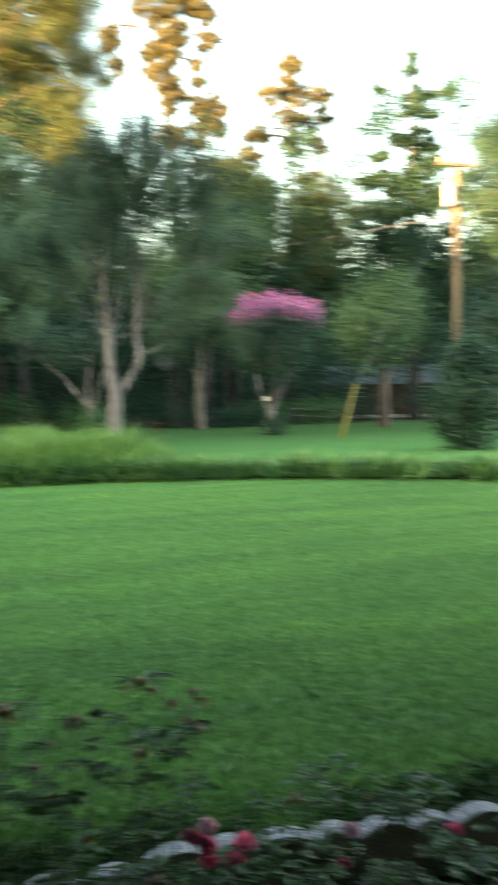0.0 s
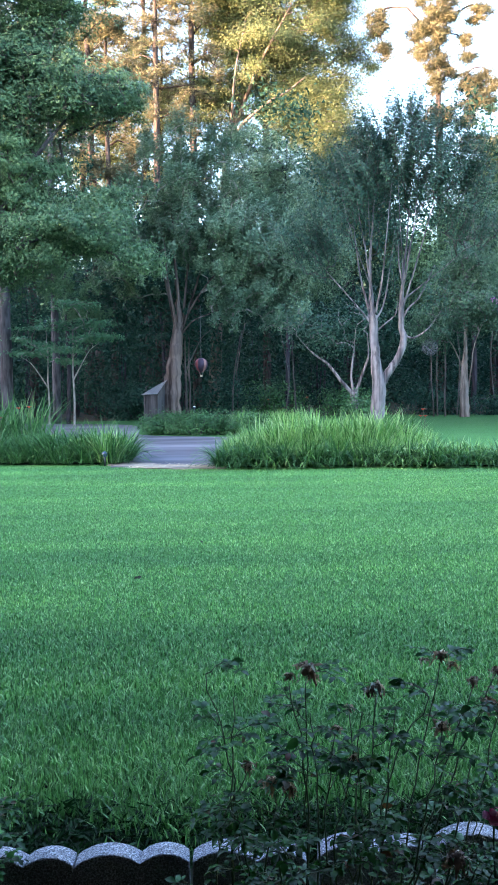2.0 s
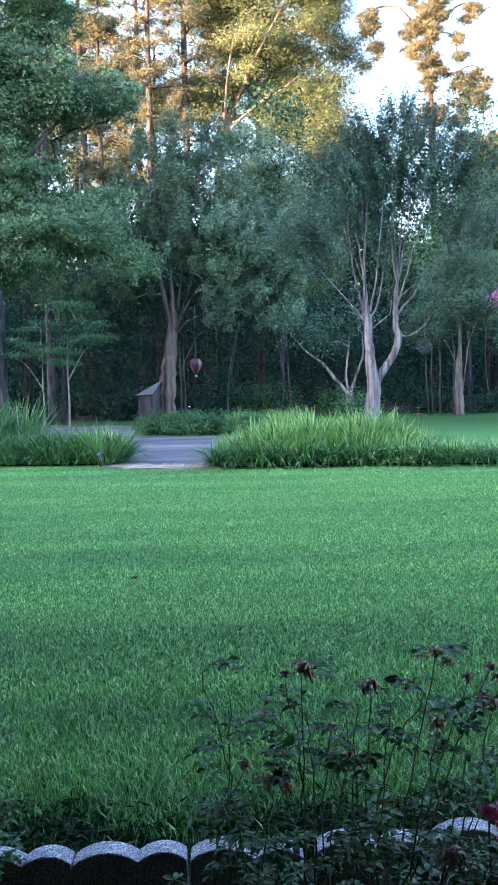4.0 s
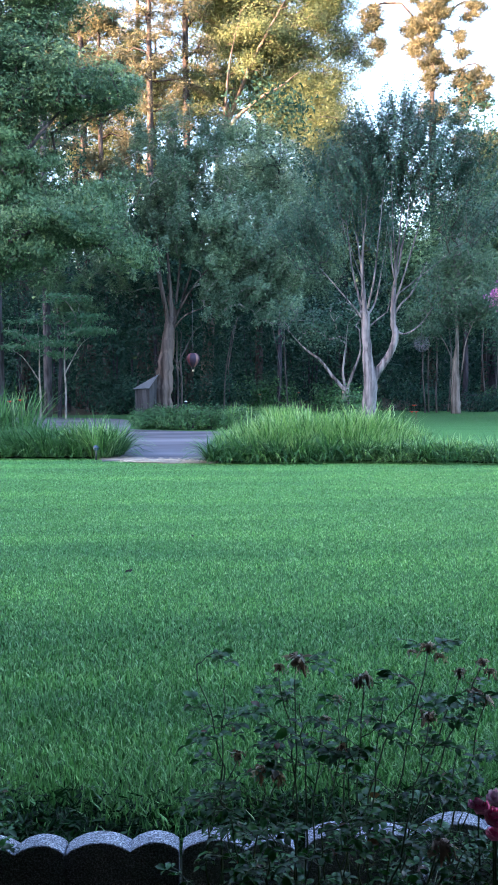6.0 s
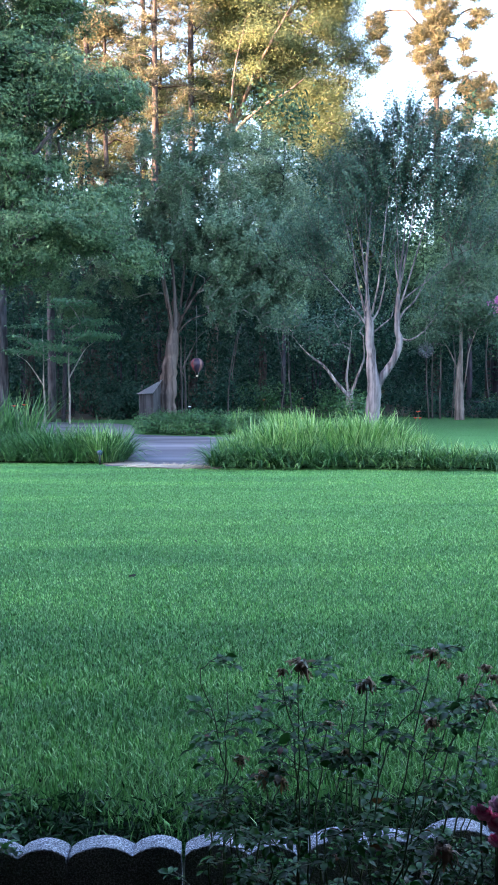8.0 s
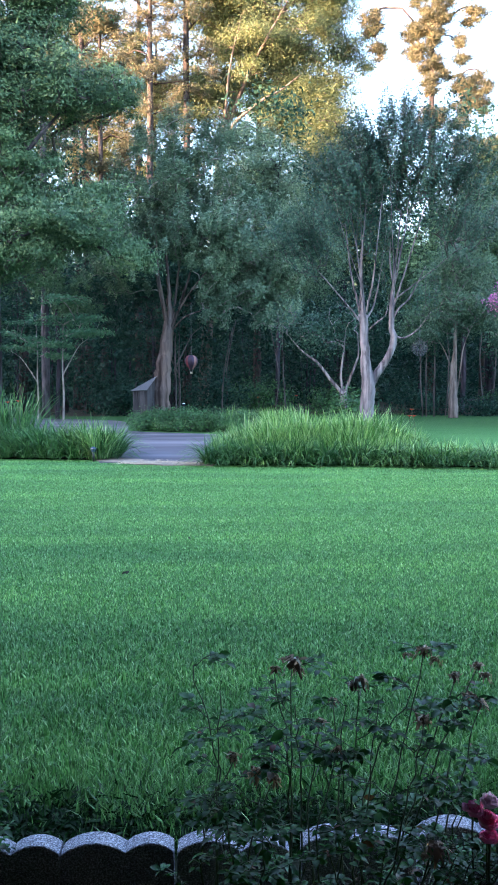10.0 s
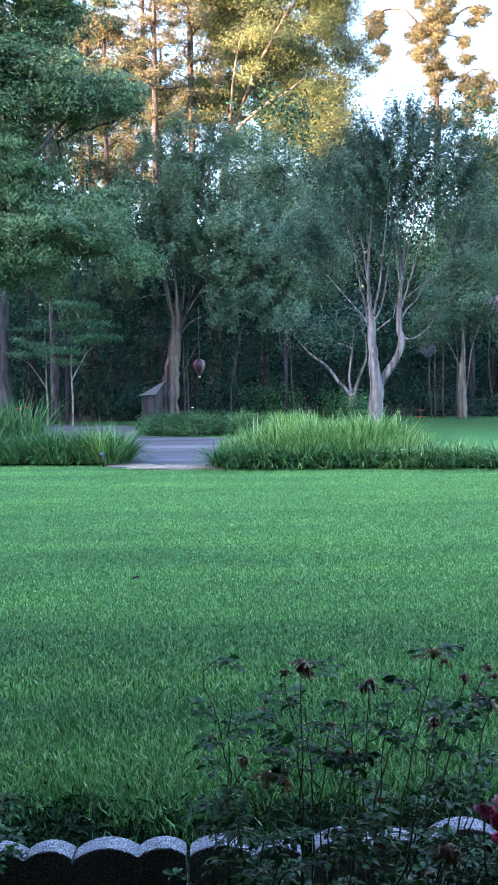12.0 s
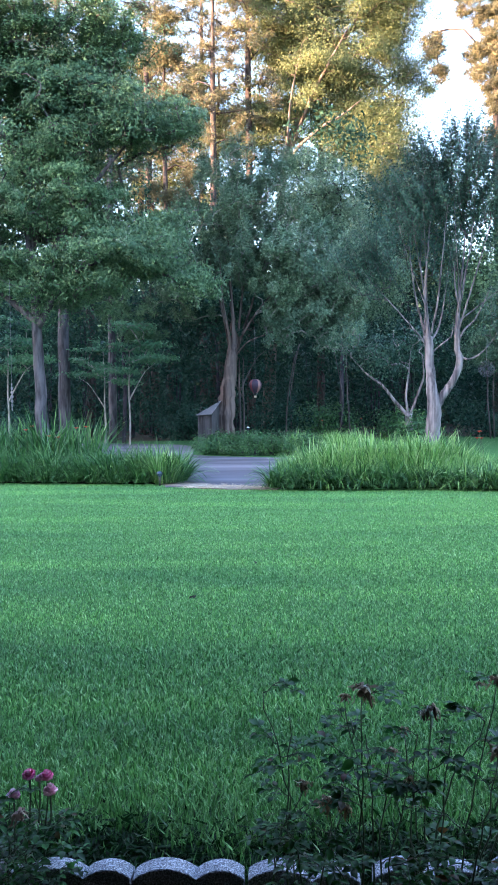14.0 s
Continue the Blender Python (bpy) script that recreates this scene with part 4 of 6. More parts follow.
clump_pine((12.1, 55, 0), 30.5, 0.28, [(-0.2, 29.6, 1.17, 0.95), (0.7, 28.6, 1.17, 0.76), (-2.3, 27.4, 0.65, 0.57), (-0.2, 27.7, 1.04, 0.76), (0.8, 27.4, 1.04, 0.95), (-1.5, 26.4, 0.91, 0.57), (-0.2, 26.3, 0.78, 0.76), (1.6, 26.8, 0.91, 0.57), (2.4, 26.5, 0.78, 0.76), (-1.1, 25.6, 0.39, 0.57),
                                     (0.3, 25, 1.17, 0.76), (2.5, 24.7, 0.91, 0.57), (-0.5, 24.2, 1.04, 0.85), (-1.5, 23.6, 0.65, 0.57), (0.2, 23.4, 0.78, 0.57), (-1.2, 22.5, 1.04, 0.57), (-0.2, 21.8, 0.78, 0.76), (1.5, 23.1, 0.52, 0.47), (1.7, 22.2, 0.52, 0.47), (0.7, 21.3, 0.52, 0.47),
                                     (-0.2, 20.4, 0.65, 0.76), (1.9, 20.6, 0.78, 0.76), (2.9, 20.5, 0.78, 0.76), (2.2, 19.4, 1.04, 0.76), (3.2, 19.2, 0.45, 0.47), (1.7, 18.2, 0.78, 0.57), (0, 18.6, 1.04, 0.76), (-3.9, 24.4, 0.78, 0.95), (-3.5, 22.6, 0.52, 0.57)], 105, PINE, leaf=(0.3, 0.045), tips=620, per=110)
clump_pine((15.9, 57, 0), 18.2, 0.2, [(-1.3, 17.4, 0.9, 0.5), (0.1, 17.2, 0.8, 0.5), (1.5, 16.4, 1.1, 0.5), (3.0, 16.3, 0.7, 0.4), (-0.6, 15.6, 1.2, 0.5), (1.0, 15.0, 1.4, 0.5)], 117, PINE, tips=150, per=130)
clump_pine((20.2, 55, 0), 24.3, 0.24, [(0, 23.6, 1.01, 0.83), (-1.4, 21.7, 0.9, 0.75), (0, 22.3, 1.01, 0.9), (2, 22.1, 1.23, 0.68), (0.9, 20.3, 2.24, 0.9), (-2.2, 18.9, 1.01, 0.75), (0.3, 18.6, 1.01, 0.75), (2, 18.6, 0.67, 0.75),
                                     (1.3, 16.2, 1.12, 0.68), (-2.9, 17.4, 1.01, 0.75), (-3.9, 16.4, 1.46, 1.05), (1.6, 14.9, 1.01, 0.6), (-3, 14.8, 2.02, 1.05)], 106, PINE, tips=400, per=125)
pine((1.0, 60, 0), 33, 0.3, 3.4, 16, 114, PINE, 0.3, 150)
pine((-7.25, 60, 0), 34, 0.3, 3.6, 13, 115, PINE, 0.3, 170)
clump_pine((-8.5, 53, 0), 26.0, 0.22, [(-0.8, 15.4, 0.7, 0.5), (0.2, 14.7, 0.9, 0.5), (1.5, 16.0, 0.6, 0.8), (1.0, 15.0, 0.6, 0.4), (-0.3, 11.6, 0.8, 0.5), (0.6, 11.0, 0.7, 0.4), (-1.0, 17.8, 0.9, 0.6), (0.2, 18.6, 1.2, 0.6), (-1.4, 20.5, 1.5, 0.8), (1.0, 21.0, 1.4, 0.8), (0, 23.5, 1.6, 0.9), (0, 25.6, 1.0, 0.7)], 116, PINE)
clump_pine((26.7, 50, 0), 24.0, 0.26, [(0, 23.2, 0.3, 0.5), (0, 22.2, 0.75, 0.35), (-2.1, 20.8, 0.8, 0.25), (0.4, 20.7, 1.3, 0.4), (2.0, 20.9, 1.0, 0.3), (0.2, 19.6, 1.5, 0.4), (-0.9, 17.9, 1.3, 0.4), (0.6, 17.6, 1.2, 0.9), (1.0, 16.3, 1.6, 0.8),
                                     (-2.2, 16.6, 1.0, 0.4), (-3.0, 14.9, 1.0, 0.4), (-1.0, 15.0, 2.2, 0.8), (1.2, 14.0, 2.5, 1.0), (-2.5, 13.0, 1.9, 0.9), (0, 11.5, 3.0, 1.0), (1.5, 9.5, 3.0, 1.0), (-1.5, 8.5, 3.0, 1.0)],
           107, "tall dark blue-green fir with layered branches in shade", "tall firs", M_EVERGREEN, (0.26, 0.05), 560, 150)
# Dark needles imitate shade here, where the sun lamp would gild them.
pine((31, 44, 0), 22, 0.3, 3.2, 9, 109, "tall pine with needles coloured dark for shade", 0, 90, 105, M_EVERGREEN)
pine((-11.05, 38.5, 0), 25, 0.28, 2.6, 15, 110, "pine with a dark bare trunk at the edge of the woods", 0.0, bark=M_GREYPINE)
pine((-9.4, 41, 0), 24, 0.2, 2.4, 13, 111, "slim pine with a dark bare trunk", 0.1, bark=M_GREYPINE)

tree("gum_tree", (-2.6, 56, 0),
     [([(0, 0, -0.1), (0.4, 0, 6), (0.9, 0, 12), (1.4, 0, 17.5), (2.8, 0, 22), (4.2, 0, 26.5)], [0.42, 0.36, 0.3, 0.24, 0.17, 0.06]),
      ([(1.4, 0, 16.8), (1.9, -2.0, 17.5), (3.4, -3.0, 18.6), (5.0, -3.1, 19.5), (6.2, -3, 20.4)], [0.13, 0.11, 0.09, 0.06, 0.02]),
      ([(1.6, 0, 18), (3.0, -1.8, 20.8), (4.2, -2.6, 22.8), (5.4, -2.8, 24.8)], [0.14, 0.11, 0.08, 0.03]),
      ([(1.2, 0, 16), (1.6, -2.0, 18.6), (1.9, -2.6, 21), (2.6, -2.8, 24)], [0.12, 0.09, 0.06, 0.02]),
      ([(1.2, 0, 15), (0.2, 0.2, 19), (-0.3, 0.2, 23)], [0.15, 0.1, 0.03]),
      ([(2.6, 0, 21.5), (2.2, 0, 24), (2.0, 0, 27)], [0.11, 0.08, 0.03])],
     [(4.5, 0, 23.5, 4.2, 3.5, 3.8, 0.5), (6.2, 0, 19.5, 2.6, 2.4, 2.6, 0.2), (1.5, 0, 26, 3.0, 3, 2.5, 0.18), (8.0, 0, 25.6, 1.8, 1.7, 2.2, 0.14), (9.6, 0, 23.0, 1.0, 1.0, 0.8, 0.05), (9.2, 0, 27.4, 1.2, 1.2, 1.0, 0.06), (0.5, 0, 20, 1.8, 1.8, 2.5, 0.12), (7.6, 0, 20.4, 1.5, 1.5, 1.5, 0.09), (9.0, 0, 20.9, 0.8, 0.8, 0.7, 0.03), (8.6, 0, 18.7, 0.7, 0.7, 0.6, 0.025), (3.5, 0, 28.2, 4.0, 2.8, 2.2, 0.22), (7.6, 0, 27.6, 2.4, 2.2, 2.4, 0.16), (-0.8, 0, 28.5, 2.4, 2.2, 2.4, 0.12)],
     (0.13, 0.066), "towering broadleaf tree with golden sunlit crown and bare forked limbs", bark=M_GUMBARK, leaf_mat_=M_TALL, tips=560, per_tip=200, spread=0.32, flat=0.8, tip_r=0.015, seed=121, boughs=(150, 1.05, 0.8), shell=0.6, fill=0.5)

for gx, gy, gz, sd in ((-11.5, 60, 23, 124), (-6.0, 59, 21, 125)):
    tree("gum_tree", (gx, gy, 0),
         [([(0, 0, -0.1), (0.2, 0, 8), (0.0, 0, 16), (0.3, 0, gz + 4)], [0.35, 0.3, 0.22, 0.06])],
         [(0, 0, gz, 3.4, 3, 4.5, 0.7), (1.5, 0, gz - 5, 2.2, 2, 2.5, 0.3)],
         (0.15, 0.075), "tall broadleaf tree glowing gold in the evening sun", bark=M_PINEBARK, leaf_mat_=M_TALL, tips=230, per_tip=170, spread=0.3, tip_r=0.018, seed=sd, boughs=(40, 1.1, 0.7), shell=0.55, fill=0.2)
tree("gum_tree", (6.0, 52, 0),
     [([(0, 0, -0.1), (0, 0, 6), (0.2, 0, 12), (0.3, 0, 17)], [0.3, 0.25, 0.18, 0.06])],
     [(0, 0, 12.5, 3.6, 3, 4.2, 0.7), (-0.8, 0, 16.5, 2.0, 2, 2.0, 0.3)],
     (0.16, 0.075), "tall green tree with sun on its upper leaves", bark=M_DARKBARK, leaf_mat_=M_TALL, tips=280, per_tip=170, spread=0.3, tip_r=0.018, seed=122, boughs=(55, 1.1, 0.7), shell=0.55, fill=0.5)
tree("gum_tree", (15.6, 54, 0),
     [([(0, 0, -0.1), (0, 0, 6), (0.2, 0, 12), (0.3, 0, 16)], [0.3, 0.25, 0.18, 0.06])],
     [(0, 0, 11.6, 3.6, 3, 3.4, 0.65), (0.3, 0, 15.0, 2.4, 2, 1.8, 0.25), (1.9, 0, 14.0, 1.8, 1.6, 1.5, 0.12)],
     (0.15, 0.075), "tall green tree with sun on its upper leaves", bark=M_DARKBARK, leaf_mat_=M_TALL, tips=280, per_tip=170, spread=0.32, tip_r=0.018, seed=123, boughs=(50, 1.1, 0.7), shell=0.55, fill=0.5)

tree("gum_tree", (20.4, 51, 0),
     [([(0, 0, -0.1), (0, 0, 5), (0.2, 0, 10), (0.3, 0, 14)], [0.26, 0.22, 0.15, 0.05])],
     [(-0.6, 0, 10.5, 3.6, 2.6, 3.0, 0.7), (0.4, 0, 13.4, 2.4, 2, 1.6, 0.3)],
     (0.15, 0.075), "tall green tree with sun on its upper leaves", bark=M_DARKBARK, leaf_mat_=M_TALL, tips=260, per_tip=170, spread=0.32, tip_r=0.018, seed=126, boughs=(46, 1.1, 0.7), shell=0.55, fill=0.5)

# ---------------- the woods beyond ----------------
rng = np.random.default_rng(301)


def woods(name, count, per, x0, x1, y0, y1, z0, ztop, leaf, spread, mat, label, gaps=1.1, rise=0.0):
    c = np.stack([rng.uniform(x0, x1, count), rng.uniform(y0, y1, count), rng.uniform(0, 1, count) ** 0.8], 1)
    top = ztop + 2.2 * np.sin(c[:, 0] * 0.45 + 1.0) + 1.4 * np.sin(c[:, 0] * 1.13) + rise * (0.4 * (c[:, 0] > 8) + 0.6 * (c[:, 0] > 21) - 0.9 * np.exp(-((c[:, 0] - 15.5) / 3.0) ** 2))
    top = top - 2.6 * np.exp(-((c[:, 0] + 8.3) / 1.8) ** 2) * (ztop < 18)
    c[:, 2] = z0 + c[:, 2] * (top - z0)
    if ztop > 20:
        c = c[(((c[:, 0] + 5.5) / 3.6) ** 2 + ((c[:, 2] - 20.5) / 5.0) ** 2 > 1) | (rng.uniform(0, 1, len(c)) < 0.15)]
    keep = np.sin(c[:, 0] * 1.7 + 0.5 * c[:, 1]) + np.sin(c[:, 2] * 1.3 + c[:, 0] * 0.8) > -gaps
    c = np.repeat(c[keep], per, axis=0)
    c = c + rng.normal(0, 1, c.shape) * spread * np.array([1, 1, 0.6])
    c[:, 2] = np.maximum(c[:, 2], 0.05)
    return tagged(new(name, quads_mesh(name, leaf_quads(c, rng, leaf[0], leaf[1], 0.2, None, unit(rng.normal(0, 0.5, c.shape) + np.array([0, 0, 0.6])), True), mat)), label, "woods", "", "stuff")


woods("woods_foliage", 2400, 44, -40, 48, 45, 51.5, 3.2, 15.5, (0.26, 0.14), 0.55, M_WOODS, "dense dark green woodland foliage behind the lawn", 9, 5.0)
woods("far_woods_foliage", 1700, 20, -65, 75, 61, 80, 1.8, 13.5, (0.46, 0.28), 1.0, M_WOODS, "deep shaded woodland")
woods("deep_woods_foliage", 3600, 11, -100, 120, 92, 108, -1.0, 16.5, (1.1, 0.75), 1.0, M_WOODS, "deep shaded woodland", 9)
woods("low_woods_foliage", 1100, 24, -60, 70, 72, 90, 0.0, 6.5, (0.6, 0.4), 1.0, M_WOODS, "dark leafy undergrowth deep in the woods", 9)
# Leaf layer added to block sky light and darken the woods below.
woods("woods_shade_layer", 900, 30, -50, 60, 52, 90, 8.0, 9.5, (0.5, 0.28), 0.9, M_WOODS, "leaf layer added over the woods to shade their inside", 9)
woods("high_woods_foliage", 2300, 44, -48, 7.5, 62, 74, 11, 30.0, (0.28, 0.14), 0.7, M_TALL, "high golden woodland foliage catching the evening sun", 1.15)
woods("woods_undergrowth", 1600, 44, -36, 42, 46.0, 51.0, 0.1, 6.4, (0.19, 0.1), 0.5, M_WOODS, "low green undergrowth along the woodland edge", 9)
for i in range(80):
    x, y = rng.uniform(-30, 42), rng.uniform(49, 70)
    r = rng.uniform(0.03, 0.1)
    h = rng.uniform(7, 14)
    lx = rng.normal(0, 0.5)
    v, f = tubes([(smooth_path([(0, 0, -0.1), (lx * 0.4, 0, h * 0.5), (lx, 0, h)], 7, rng, 0.04), np.linspace(r, r * 0.4, 7))], 7)
    ob = new("woodland_tree", mesh_of("woodland_tree", v, f, M_DARKBARK, smooth=True))
    ob.location = (x, y, 0)
    tagged(ob, "slim dark bare trunk standing in the shaded woods", "tree", "slim woodland trunks")


for x, y, h, r in ((8.65, 41, 5.5, 0.035), (8.95, 41.6, 6, 0.04), (9.2, 41, 6, 0.045), (10.1, 42.5, 6, 0.04), (12.2, 43, 6, 0.035), (12.6, 43, 6, 0.04), (2.0, 40, 4.2, 0.035), (1.55, 40.5, 4.5, 0.03), (-1.0, 40, 4.2, 0.04), (-0.7, 41, 4.6, 0.035)):
    v, f = tubes([(smooth_path([(0, 0, -0.1), (rng.normal(0, 0.12), 0, h * 0.5), (rng.normal(0, 0.3), 0, h)], 7, rng, 0.02), np.linspace(r, r * 0.5, 7))], 7)
    ob = new("woodland_tree", mesh_of("woodland_tree", v, f, M_SLIM, smooth=True))
    ob.location = (x, y, 0)
    tagged(ob, "slender grey stem at the edge of the woods", "tree", "slim woodland trunks")

# Dark sheet added to close sky gaps; its colour stands for deep shade.
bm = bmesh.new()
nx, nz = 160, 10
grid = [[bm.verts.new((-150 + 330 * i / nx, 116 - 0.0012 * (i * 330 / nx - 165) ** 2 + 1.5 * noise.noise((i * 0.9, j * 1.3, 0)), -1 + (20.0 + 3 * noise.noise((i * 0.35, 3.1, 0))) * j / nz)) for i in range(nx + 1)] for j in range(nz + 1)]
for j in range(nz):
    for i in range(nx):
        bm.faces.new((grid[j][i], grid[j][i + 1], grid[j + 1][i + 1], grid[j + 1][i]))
M_DISTANT = plain_mat("distant_shade", (0.008, 0.02, 0.014), (0.024, 0.055, 0.034), 1.6, 0.95, 1.0)
tagged(new("backdrop", from_bm("backdrop", bm, M_DISTANT)), "plain dark sheet closing the gaps as shaded distant woods", "woods", "", "structure")


# ---------------- planted beds ----------------
def strap_mesh(name, n, h, spread, w, rg, mat, base=0.12, arch=90, seg=5, lax=0.15):
    """A clump of long arching blades."""
    verts, faces = [], []
    for i in range(n):
        an = rg.uniform(0, 6.283)
        out = np.array([math.cos(an), math.sin(an), 0])
        side = np.array([-math.sin(an), math.cos(an), 0])
        ln = h * rg.uniform(0.6, 1.12)
        th = radians(rg.uniform(58, 89)) if rg.random() > lax else radians(rg.uniform(25, 60))
        bend = radians(rg.uniform(0.25, 1.0) * arch)
        p0 = out * base * rg.uniform(0, 1) + side * base * rg.uniform(-0.7, 0.7)
        tw = rg.uniform(-0.5, 0.5)
        ww = w * rg.uniform(0.6, 1.2)
        b = len(verts)
        c = p0
        for k in range(seg + 1):
            s = k / seg
            if k:
                an_ = th - bend * ((k - 0.5) / seg) ** 1.4
                c = c + (out * math.cos(an_) * spread + np.array([0, 0, math.sin(an_)])) * ln / seg
            q = np.array([c[0], c[1], max(c[2], 0.012)])
            half = ww * (0.55 + 0.45 * min(1, 3 * s)) * (1 - s ** 2.2) * 0.5 + 0.0008
            sd = side * math.cos(tw * s) + np.array([0, 0, math.sin(tw * s)])
            verts += [q - sd * half, q + sd * half]
            if k:
                o = b + 2 * (k - 1)
                faces.append((o, o + 1, o + 3, o + 2))
    return mesh_of(name, verts, faces, mat)


rb = np.random.default_rng(401)
TALL = [strap_mesh("foliage", 125, 0.9, 0.85, 0.024, rb, M_STRAP, 0.2, 62, 5, 0.05) for _ in range(5)]
LOW = [strap_mesh("foliage", 110, 0.48, 1.0, 0.02, rb, M_STRAP, 0.14, 110, 5, 0.25) for _ in range(4)]
MIDDARK = [strap_mesh("foliage", 130, 0.64, 1.0, 0.02, rb, M_STRAP_DARK, 0.15, 120, 5, 0.3) for _ in range(4)]
HIGHDARK = [strap_mesh("foliage", 100, 1.0, 0.9, 0.024, rb, M_STRAP_DARK, 0.2, 70, 5, 0.08) for _ in range(4)]
# Mostly the dark leaf colour, standing for self-shadow at the foot of the bed.
FRONT_SHADED = [strap_mesh("foliage", 85, 0.58, 1.0, 0.02, rb, M_STRAP if k_ == 0 else M_STRAP_DARK, 0.12, 150, 6, 0.4) for k_ in range(4)]



def clump(kind, x, y, s, name, label, group):
    t = thing(name, (x, y, 0), label, "plant", group)
    t.rotation_euler = (0, 0, rb.uniform(0, 6.28))
    t.scale = (s * rb.uniform(0.9, 1.15), s * rb.uniform(0.9, 1.15), s * rb.uniform(0.85, 1.12))
    part("foliage", kind[int(rb.integers(len(kind)))], t)
    return t


def bed_front(x):
    """The line along which the planted bed meets the lawn."""
    return float(np.interp(x, [-10, -5.6, -2.6, -2.0, -1.3, -0.5, 1.95, 4.0, 6.0, 8.0, 10.5], [16.2, 15.5, 14.95, 14.5, 13.95, 13.85, 13.75, 13.1, 12.0, 10.4, 8.4]))


sheet("soil", [(x, bed_front(x) + 0.3 + 0.05 * math.sin(x * 5)) for x in np.linspace(-0.5, 10.4, 40)] + [(10.4, 11.4), (6.0, 14.4), (3.1, 16.0), (1.4, 16.3)], -0.05, -0.003, M_SOIL, "dark mulch under the strap-leaf bed", "flower bed")
sheet("soil", [(x, bed_front(x) + 0.3 + 0.05 * math.sin(x * 5)) for x in np.linspace(-9.5, -2.75, 24)] + [(-3.0, 16.6), (-4.2, 18.6), (-9.5, 19.0)], -0.05, -0.003, M_SOIL, "dark mulch under the dark strap-leaf bed", "flower bed")

for row in range(6):
    for i in range(14):
        x = -0.42 + i * 0.25 + rb.uniform(-0.14, 0.14) + 0.04 * row
        y = bed_front(x) + 0.42 + row * 0.3 + rb.uniform(-0.14, 0.14)
        s = (0.72 if row == 0 else 0.88 if row == 1 else 1.0) * float(np.interp(x - 0.12 * row, [-0.5, -0.2, 0.1, 1.9, 2.5, 2.9], [0.6, 0.85, 1.0, 0.97, 0.62, 0.45])) * rb.uniform(0.88, 1.08)
        clump(TALL, x, y, s, "daylily_clump", "tall clump of bright green strap leaves beside the lawn", "tall strap-leaf bed")
for i in range(44):
    x = -0.5 + i * 0.08 + rb.uniform(-0.06, 0.06)
    clump(FRONT_SHADED, x, bed_front(x) + 0.12 + rb.uniform(-0.09, 0.1), rb.uniform(0.75, 1.1), "daylily_clump", "drooping strap leaves, mostly coloured dark for shade, at the front of a bed", "tall strap-leaf bed")
for row in range(4):
    for i in range(29):
        x = 2.85 + i * 0.26 + rb.uniform(-0.15, 0.15)
        clump(LOW if row else FRONT_SHADED, x, bed_front(x) + 0.1 + row * 0.28 + rb.uniform(-0.1, 0.1), rb.uniform(0.8, 1.0), "liriope_clump", "low clump of green strap leaves edging the lawn", "low strap-leaf border")
for row in range(4):
    for i in range(16):
        x = -2.4 - i * 0.31 + rb.uniform(-0.12, 0.12) - 0.05 * row
        clump(MIDDARK, x, bed_front(x) + 0.25 + row * 0.38 + rb.uniform(-0.12, 0.12), (0.85 if row == 0 else 1.22) * rb.uniform(0.85, 1.1), "daylily_clump", "dark green clump of arching strap leaves beside the drive", "dark strap-leaf bed")
for x, y, s in ((-2.55, 15.1, 0.72), (-2.72, 15.35, 0.8), (-2.5, 15.5, 0.7), (-3.05, 15.7, 0.75)):
    clump(TALL, x, y, s, "daylily_clump", "bright green upright strap-leaf clump beside the drive", "dark strap-leaf bed")
for i in range(16):
    x = -4.5 - i * 0.24 + rb.uniform(-0.1, 0.1)
    clump(HIGHDARK, x, bed_front(x) + 1.9 + rb.uniform(-0.3, 0.5), rb.uniform(1.2, 1.38), "canna_clump", "high clump of dark green strap leaves", "dark strap-leaf bed")
for i in range(22):
    x = -0.4 + rb.uniform(-0.3, 2.2)
    clump(TALL, x, 26.0 + rb.uniform(-0.6, 2.5), 0.8, "daylily_clump", "green strap-leaf clump in the island bed", "island bed plants")
for i in range(30):
    f = i / 29
    x, y = -3.35 + 3.6 * f + rb.uniform(-0.15, 0.15), 26.4 - 2.0 * f + rb.uniform(0.3, 2.2)
    bush("bed_shrub", (x, y, 0), [(0, 0, 0.3, 0.42, 0.42, 0.33, 1)], 840, (0.075, 0.032), M_SHRUB, "low leafy dark green plant in the island bed", "plant", "island bed plants", 500 + i, 0.09)


def lily_flower(at, seed, group="orange lilies"):
    rg = np.random.default_rng(seed)
    t = thing("lily", (at[0], at[1], 0), "orange lily bloom on a tall thin stalk", "flower", group)
    v, f = tubes([(smooth_path([(0, 0, 0), (0.03, 0, at[2] * 0.6), (0.0, 0, at[2])], 6, rg, 0.005), [0.006] * 6)], 5)
    part("stalk", mesh_of("stalk", v, f, M_STEM), t)
    for k in range(6):
        an = k * 1.047 + rg.uniform(-0.2, 0.2)
        o = np.array([math.cos(an), math.sin(an), 0])
        s = np.array([-math.sin(an), math.cos(an), 0])
        c = np.array([0, 0, at[2]])
        verts = []
        for q, (rr, zz, ww) in enumerate(((0.006, 0.0, 0.005), (0.022, 0.026, 0.013), (0.04, 0.03, 0.014), (0.052, 0.015, 0.003))):
            verts += [c + o * rr + np.array([0, 0, zz]) - s * ww, c + o * rr + np.array([0, 0, zz]) + s * ww]
        part("petal", mesh_of("petal", verts, [(0, 1, 3, 2), (2, 3, 5, 4), (4, 5, 7, 6)], M_ORANGE, smooth=True), t)


